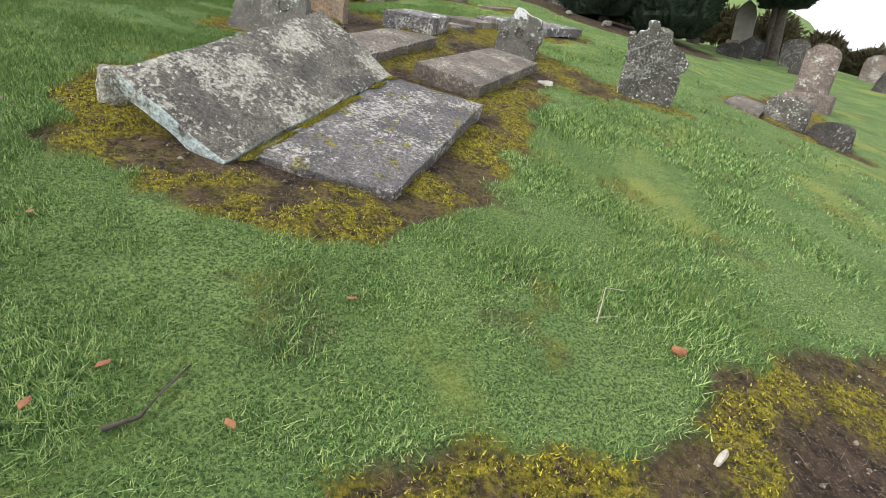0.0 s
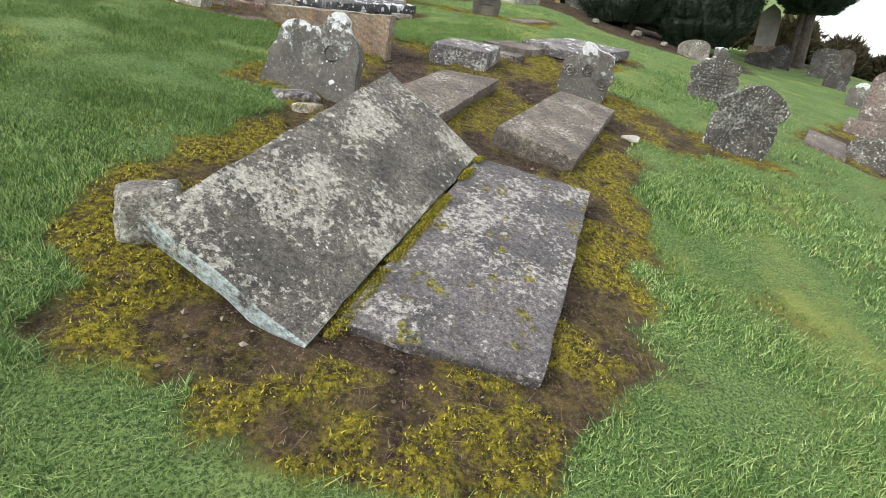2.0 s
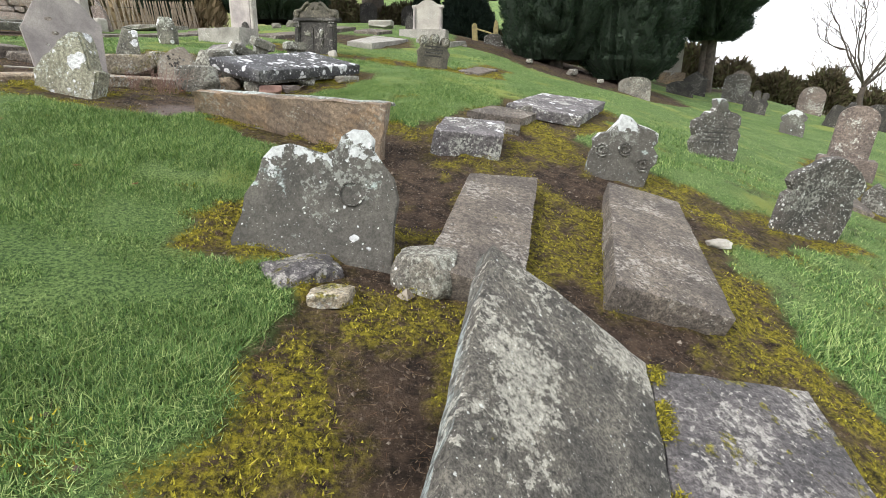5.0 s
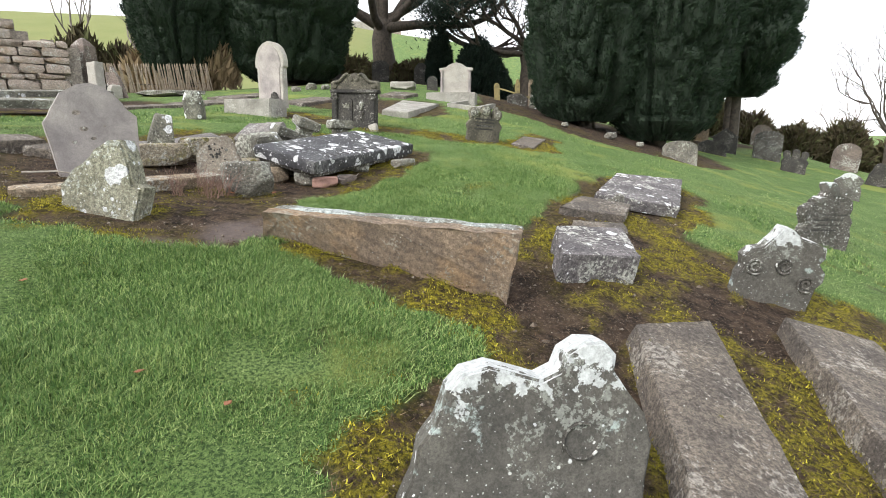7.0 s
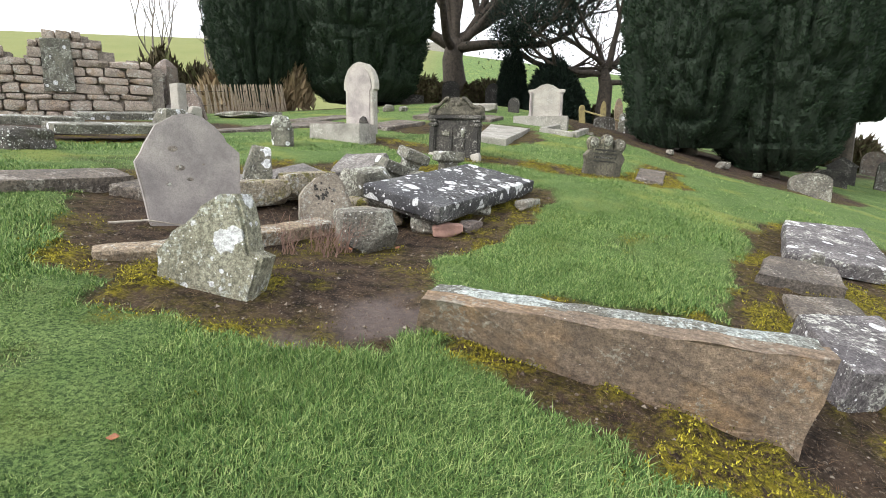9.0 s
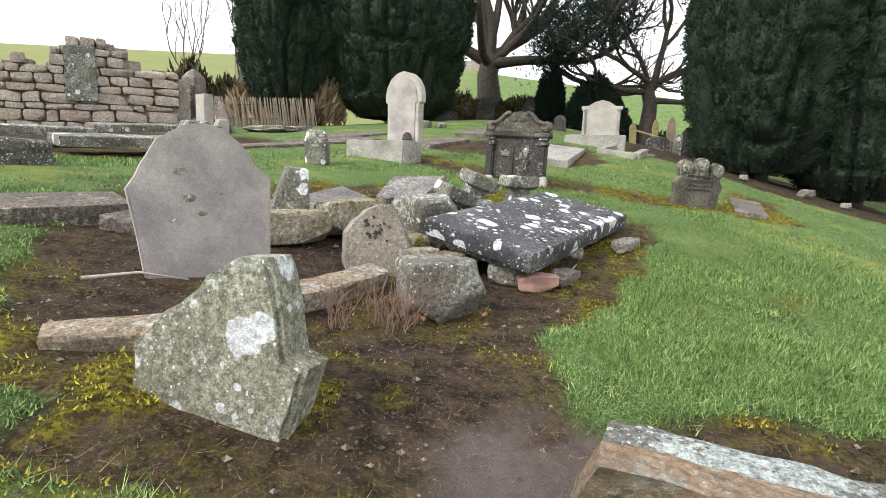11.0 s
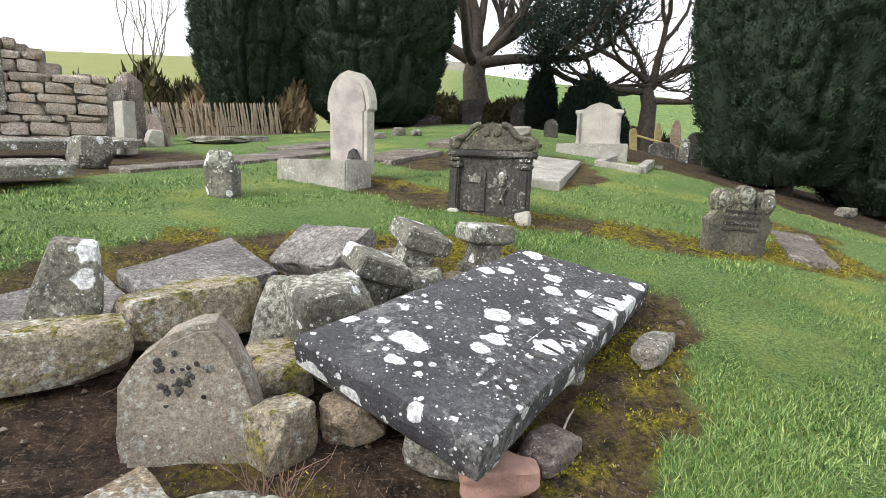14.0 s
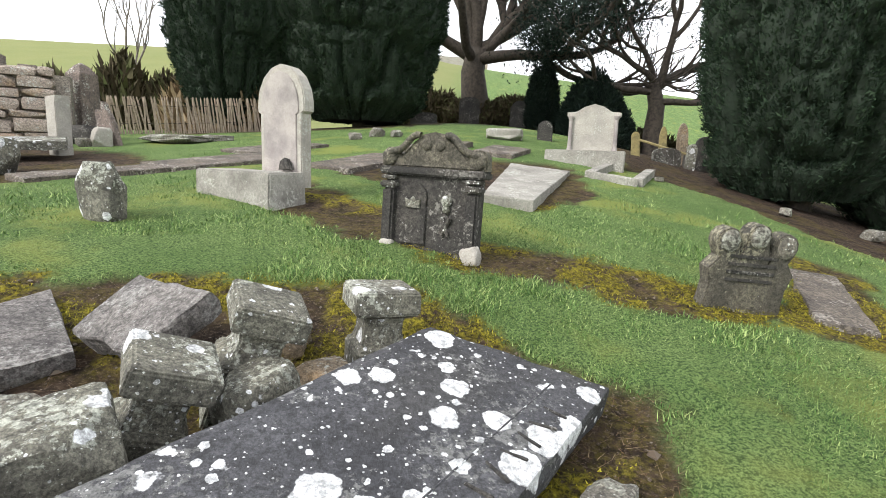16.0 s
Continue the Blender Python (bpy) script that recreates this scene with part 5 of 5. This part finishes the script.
# ---- split-pale fence ----
fence = thing("pale_fence", "leaning split-chestnut pale fence wired together", "fence", kind="structure")
pale = rock_bm((0.05, 0.03, 1.15), 300, 1, 0.02, bevel=0.12)
pm = bpy.data.meshes.new("pale")
pale.to_mesh(pm)
pale.free()
pm.materials.append(M_WOOD)
rnd = random.Random(9)
F0, F1 = Vector((-11.2, 26.9, 0)), Vector((-7.2, 29.9, 0))
N_PALES = 76
for i in range(N_PALES):
    p = F0.lerp(F1, i / (N_PALES - 1))
    o = new("pale", pm)
    o.parent = fence
    o.matrix_world = pose(p.x, p.y, gz(p.x, p.y) - 0.08, rnd.uniform(-5, 5), rnd.uniform(-12, 2), 37)
for h in (0.3, 0.8):
    w = bmesh.new()
    chain(w, [(F0.lerp(F1, k / 10).x, F0.lerp(F1, k / 10).y, gz(F0.lerp(F1, k / 10).x, F0.lerp(F1, k / 10).y) + h) for k in range(11)], 0.008, 0.008, 4)
    part("wire", w, M_BARK, fence)


# ---- trees ----
def tufts(rng, pts, nrm, size, blades, lift=0.6):
    """Little sprays of narrow leaves at points, leaning out and up."""
    n = len(pts)
    c = np.repeat(pts, blades, 0)
    d = np.repeat(nrm, blades, 0) + rng.normal(0, 0.55, (n * blades, 3))
    d[:, 2] += lift
    d /= np.linalg.norm(d, axis=1, keepdims=True)
    s = np.cross(d, rng.normal(0, 1, (n * blades, 3)))
    s /= np.linalg.norm(s, axis=1, keepdims=True) + 1e-9
    ln = size * rng.uniform(0.6, 1.4, (n * blades, 1))
    c = c + rng.normal(0, size * 0.35, c.shape)
    return np.stack([c - s * ln * 0.2, c + s * ln * 0.2, c + d * ln], 1)


def yew(x, y, r0, r1, h, seed, label, clear=0.15, stems=1, bark=M_BARK, mat=None, count=15000, size=0.17):
    """A dense clipped-looking yew: lumpy fluted crown over a short trunk."""
    rng = np.random.default_rng(seed)
    z0 = gz(x, y)
    t = thing("yew_tree", label, "tree", (x, y, z0))
    tb = bmesh.new()
    for k in range(stems):
        a = k * 2.1 + seed
        chain(tb, [(0.25 * math.cos(a) * (k > 0), 0.25 * math.sin(a) * (k > 0), -0.3), (0.3 * math.cos(a) * (k > 0), 0.3 * math.sin(a) * (k > 0), clear + 0.6), (0.7 * math.cos(a), 0.7 * math.sin(a), clear + 2.4)], 0.3 if k == 0 else 0.16, 0.1, 9)
    part("trunk", tb, bark, t)

    def radius(th, f):
        prof = (r0 + (r1 - r0) * smooth(f * 2.6)) * np.sqrt(np.clip(1 - np.clip((f - 0.55) / 0.47, 0, 1) ** 2.4, 0, 1)) * np.clip(0.66 + f * 5, 0, 1)
        lump = 1 + 0.05 * np.sin(th * 5 + seed) * np.cos(f * 5 + seed)
        a1 = vnoise(th * r1 * 1.3 + seed * 7, f * h * 0.55, seed)
        a2 = vnoise(th * r1 * 3.4 + 3 * a1, f * h * 2.0 + seed, seed + 40)
        crease = 0.34 * np.exp(-((a1 - 0.5) / 0.10) ** 2) + 0.17 * np.exp(-((a2 - 0.5) / 0.13) ** 2)
        return prof * lump + (0.1 - crease) * np.clip(prof, 0, 1)
    nt, nf = 150, 100
    T, F = np.meshgrid(np.linspace(0, 2 * np.pi, nt, endpoint=False), np.linspace(0.0, 1.0, nf), indexing="ij")
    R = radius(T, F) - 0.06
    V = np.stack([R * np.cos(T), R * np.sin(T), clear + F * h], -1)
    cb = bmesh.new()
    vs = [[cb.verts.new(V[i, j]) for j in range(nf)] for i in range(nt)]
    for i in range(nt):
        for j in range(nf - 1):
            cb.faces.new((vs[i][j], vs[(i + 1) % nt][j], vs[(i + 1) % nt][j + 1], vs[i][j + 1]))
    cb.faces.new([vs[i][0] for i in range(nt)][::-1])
    # Closed shell under the sprays, its colour darkened as crown shade
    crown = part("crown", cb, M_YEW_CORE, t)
    th = rng.uniform(0, 2 * np.pi, count)
    f = rng.uniform(0.0, 1.0, count) ** 0.9
    r = radius(th, f) + rng.uniform(-0.16, 0.05, count)
    pts = np.stack([r * np.cos(th), r * np.sin(th), clear + f * h], 1)
    nrm = np.stack([np.cos(th), np.sin(th), 0.25 * np.ones(count)], 1)
    soup("foliage", tufts(rng, pts, nrm, size, 4), mat or M_YEW, crown)
    return t


yew(-8.45, 31.2, 1.35, 2.0, 9.0, 1, "broad dark columnar yew, dense to the ground", count=36000, size=0.085)
yew(-4.1, 31.6, 2.3, 3.1, 9.5, 2, "broad dark columnar yew beside its twin", count=46000, size=0.085)
yew(5.8, 21.9, 1.6, 2.05, 8.5, 3, "dense dark yew hanging over bare earth", count=42000, size=0.075)
yew(8.1, 21.3, 1.5, 2.05, 8.5, 4, "dense dark yew hanging over bare earth beside another", count=42000, size=0.075)
yew(14.5, 25.6, 1.2, 2.0, 6.5, 5, "dark yew with open forked trunk below its crown", clear=2.1, stems=3, count=20000, size=0.1)
yew(11.0, 25.9, 1.2, 1.9, 7.0, 6, "dark yew behind the others with bare stems", clear=1.6, stems=2, count=9000)


def bare_tree(name, x, y, h, r, seed, label, mat, forks=5, depth=5, spread=0.55, kids=3, lift=0.12, trunk=0.3, leaf=None, first=None):
    rnd = random.Random(seed)
    t = thing(name, label, "tree", (x, y, gz(x, y)))
    tb = bmesh.new()
    top = h * trunk
    chain(tb, [(0, 0, -0.4), (0.05, 0, top * 0.35), (rnd.uniform(-0.15, 0.15), 0.05, top * 0.7), (rnd.uniform(-0.2, 0.2), 0, top)], r * 1.25, r * 0.8, 10)
    part("trunk", tb, mat, t)
    lb = bmesh.new()
    tips = []
    for k in range(forks):
        a = 2 * math.pi * k / forks + rnd.uniform(-0.4, 0.4)
        d = Vector((math.cos(a) * 0.8, math.sin(a) * 0.8, rnd.uniform(0.5, 1.3))) if first is None else Vector(first[k % len(first)])
        branches(lb, rnd, (0, 0, top * rnd.uniform(0.75, 1.0)), d, h * rnd.uniform(0.26, 0.36), r * rnd.uniform(0.4, 0.6), depth - 1, spread, lift, kids, 0.0, tips)
    limbs = part("crown", lb, mat, t)
    if leaf:
        rng = np.random.default_rng(seed)
        pts = np.array([tuple(p) for p, _ in tips])
        pts = np.repeat(pts, leaf[1], 0) + rng.normal(0, leaf[2], (len(pts) * leaf[1], 3))
        soup("foliage", tufts(rng, pts, rng.normal(0, 1, pts.shape), leaf[3], 4, 0.2), leaf[0], limbs)
    return t


bare_tree("bare_tree", 0.9, 38.4, 14, 0.62, 21, "large leafless ivy-darkened tree with spreading limbs", M_BARK, 9, 5, 0.6, 4, 0.1, 0.26,
          first=[(-0.9, 0.1, 0.3), (0.7, -0.3, -0.05), (-0.6, -0.4, 0.6), (0.9, 0, 0.55), (-0.5, 0.2, 1.0), (0.35, -0.2, 1.0), (1.0, 0.3, 0.25), (-0.2, -0.4, 1.2), (0.6, 0.5, 0.8)])
bare_tree("dark_pine", 8.3, 34.5, 9.5, 0.36, 22, "dark evergreen tree with leaning trunk and ragged crown", M_BARK, 6, 4, 0.6, 3, 0.05, 0.34, leaf=(M_HOLLY, 120, 0.62, 0.12),
          first=[(-1.0, -0.2, 0.35), (0.8, 0.2, 0.4), (-0.6, 0.3, 0.9), (0.3, -0.5, 1.0), (-0.9, 0.1, 0.1), (1.0, -0.2, 0.15)])
bare_tree("slender_tree", -14.9, 37.5, 8, 0.11, 23, "slender leafless sapling in the field edge", M_BARK_PALE, 4, 4, 0.35, 3, 0.3, 0.35)
bare_tree("slender_tree", -12.6, 38.5, 8, 0.09, 24, "slender leafless sapling beside the fence", M_BARK_PALE, 3, 4, 0.35, 3, 0.3, 0.4)
bare_tree("slender_tree", -9.9, 37.0, 6, 0.08, 25, "thin leafless shrub behind the fence", M_BARK, 5, 4, 0.45, 3, 0.2, 0.2)
bare_tree("slender_tree", -20.5, 30.0, 6.5, 0.14, 26, "leafless tree beyond the ruined wall", M_BARK_PALE, 5, 4, 0.5, 3, 0.15, 0.25)
bare_tree("bare_tree", 22.3, 25.0, 6.0, 0.13, 27, "leafless spreading tree by the lower hedge", M_BARK, 7, 5, 0.6, 3, 0.12, 0.3)
for k, (x, y, h) in enumerate(((34, 38, 6), (37, 36, 7), (41, 37, 6), (45, 35, 7), (50, 36, 6))):
    bare_tree("distant_tree", x, y, h, 0.14, 30 + k, "pale leafless tree in the distance", M_BARK_PALE, 5, 3, 0.5, 3, 0.15, 0.25)


def bush(name, x, y, w, d, h, seed, label, mat, count, size, lift=0.4, kind=""):
    """A rough mound of sprays and stems."""
    rng = np.random.default_rng(seed)
    u, v = rng.uniform(-1, 1, count), rng.uniform(-1, 1, count)
    keep = u * u + v * v < 1
    u, v = u[keep], v[keep]
    top = np.sqrt(1 - u * u - v * v) * (0.7 + 0.5 * vnoise(u * 4 + x, v * 4 + y, seed))
    z = top * rng.uniform(0.15, 1.0, len(u)) ** 0.6
    px, py = x + u * w / 2, y + v * d / 2
    pts = np.stack([px, py, ground_z(px, py) + z * h], 1)
    o = soup(name, tufts(rng, pts, np.stack([u, v, 0.5 + 0 * u], 1), size, 4, lift), mat)
    return tagged(o, label, "bush" if not kind else "undergrowth", kind=kind)


bush("dark_bush", 5.9, 34.6, 3.4, 2.4, 2.9, 41, "dark evergreen bush at the churchyard edge", M_HOLLY, 15000, 0.15)
bush("young_fir", 3.75, 36.0, 1.6, 1.6, 3.2, 42, "small ivy-clad conical evergreen", M_HOLLY, 8000, 0.13)
for k in range(9):
    bush("undergrowth", -3 + k * 2.0, 39.5 - 0.25 * k + 0.4 * math.sin(k * 2.1), 3.4, 2.2, 1.1 + 0.5 * abs(math.sin(k * 1.7)), 50 + k, "tangled brown winter undergrowth along the boundary", M_BRUSH, 2200, 0.24, 0.3, "stuff")
for k, (x, y, h) in enumerate(((-13.5, 33.5, 2.3), (-11.8, 34.0, 2.0), (-16, 33.5, 1.8), (-8.6, 31.2, 1.7), (-7.6, 30.9, 1.7), (-10.2, 32.4, 1.6))):
    bush("dry_stems", x, y, 2.2, 1.2, h, 70 + k, "dry tan stems and brambles behind the fence", M_REED if k > 2 else M_BRUSH, 1100, 0.42, 1.6, "stuff")
for k in range(14):
    bush("hedge", 15.5 + k * 2.4, 32.5 - k * 0.75, 3.2, 2.0, 1.9 + 0.4 * math.sin(k * 1.9), 90 + k, "brown leafless boundary hedge on the slope", M_BRUSH, 1800, 0.3, 0.5, "stuff")

# a low farm building on the hill and field walls
farm = thing("farm_wall", "long pale ruined steading on the distant hill", "building", (14, 205, gz(14, 205)))
part("wall", box_bm(-9, 9, -2, 2, -2, 2.6, 0.0), M_PALE, farm)
part("gable", box_bm(6, 11, -2.5, 2.5, -2, 3.8, 0.0), M_RUIN, farm)

# ---- grass, moss and litter ----
PATH_XY = [(0.1, -0.1), (-0.8, 1.3), (-1.7, 2.7), (-2.5, 4.6), (-3.1, 5.8), (-3.6, 7.0), (-3.85, 8.2), (-3.5, 9.35), (-3.0, 10.3), (-2.4, 11.2), (-1.9, 12.4)]


def scatter(seed, count, x0, x1, y0, y1, density):
    rng = np.random.default_rng(seed)
    x, y = rng.uniform(x0, x1, count), rng.uniform(y0, y1, count)
    keep = rng.uniform(0, 1, count) < density(x, y)
    return rng, x[keep], y[keep]


def from_walk(x, y):
    d = np.full(x.shape, 1e9)
    for (ax, ay), (bx, by) in zip(PATH_XY, PATH_XY[1:]):
        ex, ey = bx - ax, by - ay
        t = np.clip(((x - ax) * ex + (y - ay) * ey) / (ex * ex + ey * ey), 0, 1)
        d = np.minimum(d, np.hypot(x - ax - t * ex, y - ay - t * ey))
    return d


def blades(rng, x, y, length, width, lean):
    n = len(x)
    z = ground_z(x, y) - 0.01
    a = rng.uniform(0, 2 * np.pi, n)
    ln = length * rng.uniform(0.5, 1.3, n)
    w = width * rng.uniform(0.7, 1.3, n)
    out = np.abs(rng.normal(0, lean, n)) * ln
    b = a + rng.normal(0, 0.4, n) + np.pi / 2
    base = np.stack([x, y, z], 1)
    side = np.stack([np.cos(a), np.sin(a), 0 * a], 1) * w[:, None]
    tip = base + np.stack([np.cos(b) * out, np.sin(b) * out, ln * np.sqrt(np.clip(1 - lean * lean * 0.4, 0.2, 1))], 1)
    return np.stack([base - side, base + side, tip], 1)


rng = np.random.default_rng(1)
pw = np.array(PATH_XY)
leg = rng.integers(0, len(pw) - 1, 1700000)
along = rng.uniform(0, 1, len(leg))[:, None]
spread_r = np.abs(rng.normal(0, 1, len(leg))) * 2.1 + rng.exponential(1.6, len(leg))
turn = rng.uniform(0, 2 * np.pi, len(leg))
spot = pw[leg] * (1 - along) + pw[leg + 1] * along + np.stack([np.cos(turn), np.sin(turn)], 1) * spread_r[:, None]
x, y = spot[:, 0], spot[:, 1]
keep = (y > 0.9) & (rng.uniform(0, 1, len(x)) < 1 - np.clip(cover(x, y)[0] * 1.05, 0, 1))
x, y = x[keep], y[keep]
tuft = 0.6 + 0.9 * vnoise(x * 1.6, y * 1.6, 31) ** 2 + 0.5 * vnoise(x * 5, y * 5, 32) ** 2
tagged(soup("grass", blades(rng, x, y, 0.044 * tuft * (1 + 0.02 * from_walk(x, y)), 0.0026 * (1 + 0.2 * from_walk(x, y)), 1.0), M_GRASS), "short green lawn grass with longer tufts", "grass", kind="stuff")


def moss_density(x, y):
    bare, moss, _ = cover(x, y)
    return np.exp(-np.clip(from_walk(x, y) - 2, 0, 50) / 3.0) * bare * np.clip(moss - 0.25, 0, 1) * 1.3


rng, x, y = scatter(2, 700000, -6.5, 4, 0.8, 16, moss_density)
z_moss = blades(rng, x, y, 0.016, 0.0045, 0.9)
z_moss[:, :, 2] += 0.01 + 0.02 * vnoise(x * 7, y * 7, 23)[:, None]
tagged(soup("moss", z_moss, M_MOSS), "yellow-green moss cushions on the bare soil", "moss", kind="stuff")


seam = np.random.default_rng(8)
v = seam.uniform(0, 1, 9000)
seam_x = -1.27 + 0.84 * v + seam.normal(0, 0.022, 9000)
seam_y = 3.57 + 2.03 * v + seam.normal(0, 0.02, 9000)
keep = vnoise(v * 14, v * 0, 61) > 0.22
sm = blades(seam, seam_x[keep], seam_y[keep], 0.014, 0.004, 1.1)
sm[:, :, 2] += (0.66 + 0.56 * v[keep] - sm[:, 0, 2])[:, None]
tagged(soup("moss", sm, M_MOSS), "bright moss growing in the joint between two slabs", "moss", kind="stuff")


def litter_density(x, y):
    bare, moss, _ = cover(x, y)
    return np.exp(-np.clip(from_walk(x, y) - 2, 0, 50) / 2.5) * (bare * 0.9 + 0.02)


rng, x, y = scatter(3, 110000, -6.5, 4, 0.8, 16, litter_density)
lit = blades(rng, x, y, 0.04, 0.0016, 1.6)
lit[:, 2, 2] = lit[:, 0, 2] + rng.uniform(0.0, 0.025, len(x))
lit[:, :, 2] += 0.008
tagged(soup("litter", lit, M_LITTER), "dead grass stems and brown leaf litter", "litter", kind="stuff")


rng, x, y = scatter(4, 26000, -6.5, 4, 0.8, 16, lambda a, b: cover(a, b)[0] * (1 - cover(a, b)[1]) * 0.8)
octa = np.array([(1, 0, 0), (0, 1, 0), (-1, 0, 0), (0, -1, 0), (0, 0, 0.7), (0, 0, -0.7)])
tri = np.array([(0, 1, 4), (1, 2, 4), (2, 3, 4), (3, 0, 4), (1, 0, 5), (2, 1, 5), (3, 2, 5), (0, 3, 5)])
peb = octa[None] * (rng.lognormal(-5.0, 0.55, len(x))[:, None, None]) * rng.uniform(0.7, 1.3, (len(x), 6, 3)) + np.stack([x, y, ground_z(x, y) - 0.02], 1)[:, None]
peb_me = soup("pebbles", peb[:, tri].reshape(-1, 3, 3), M_PEBBLE)
tagged(peb_me, "small loose stones and crumbs of soil", "pebbles", kind="stuff")


def stick(name, label, pts, r, mat):
    bm = bmesh.new()
    chain(bm, [(px, py, gz(px, py) + h) for px, py, h in pts], r, r * 0.4, 6)
    return tagged(part(name, bm, mat), label, "twig")


stick("twig", "bleached lichened twig in the grass", [(1.09, 2.73, 0.02), (1.16, 2.9, 0.04), (1.22, 3.06, 0.05), (1.38, 3.12, 0.03)], 0.005, M_TWIG)
stick("twig", "thin pale twig in the grass", [(1.1, 2.78, 0.02), (1.25, 2.83, 0.03)], 0.003, M_TWIG)
stick("twig", "brown bent twig lying in the grass", [(-1.02, 1.42, 0.03), (-0.93, 1.5, 0.03), (-0.9, 1.62, 0.04), (-0.86, 1.78, 0.03)], 0.011, M_BARK)
stick("twig", "pale stick on bare soil", [(-2.47, 12.08, 0.02), (-2.42, 12.18, 0.03), (-2.34, 12.32, 0.03), (-2.3, 12.36, 0.05)], 0.009, M_TWIG)
stick("twig", "pale bent root on the soil", [(-5.5, 10.75, 0.03), (-5.3, 10.95, 0.04), (-5.05, 11.0, 0.03)], 0.012, M_TWIG)
rock("wood_chip", "pale split wood chip on the moss", 1.55, 1.98, (0.14, 0.03, 0.03), 150, M_TWIG, yaw=45, sink=0.0, category="wood chip")
rock("pine_cone", "brown pine cone in the grass", 1.58, 2.66, (0.08, 0.05, 0.05), 151, M_LEAF, yaw=-20, sink=0.0, category="cone")
for k, (x, y) in enumerate(((-1.95, 2.46), (-1.16, 1.68), (-1.3, 1.45), (-0.62, 1.55), (-0.3, 2.4), (-3.6, 7.5), (-3.2, 7.3), (-4.4, 8.3), (-3.4, 11.55), (-3.3, 11.1), (-3.7, 10.9), (-4.5, 11.1))):
    lf = bmesh.new()
    pts = [(-0.03, 0, 0), (-0.01, 0.018, 0.008), (0.02, 0.014, 0.004), (0.035, 0, 0.01), (0.018, -0.016, 0.006), (-0.012, -0.016, 0.01)]
    top = [lf.verts.new(p) for p in pts]
    f = lf.faces.new(top)
    ext = bmesh.ops.extrude_face_region(lf, geom=[f])
    bmesh.ops.translate(lf, verts=[v for v in ext["geom"] if isinstance(v, bmesh.types.BMVert)], vec=(0, 0, 0.002))
    bmesh.ops.recalc_face_normals(lf, faces=lf.faces)
    o = part("fallen_leaf", lf, M_LEAF)
    o.matrix_world = pose(x, y, gz(x, y) + 0.03, 8, -6, k * 47)
    tagged(o, "curled brown fallen leaf in the grass", "leaf", "scattered leaves")
rnd = random.Random(77)
for k in range(5):
    hb = bmesh.new()
    bx, by = ((-3.85, 10.75), (-3.75, 10.95), (-3.95, 10.85), (-4.15, 10.7), (-3.6, 11.75))[k]
    for _ in range(16):
        d = Vector((rnd.uniform(-0.6, 0.6), rnd.uniform(-0.6, 0.6), 1)).normalized()
        branches(hb, rnd, (bx + rnd.uniform(-0.06, 0.06), by + rnd.uniform(-0.06, 0.06), gz(bx, by) - 0.01), d, rnd.uniform(0.1, 0.22), 0.0035, 1, 0.7, 0.1, 3)
    tagged(part("dry_weed", hb, M_RED_STEM), "dry reddish weed stems between the stones", "weed")
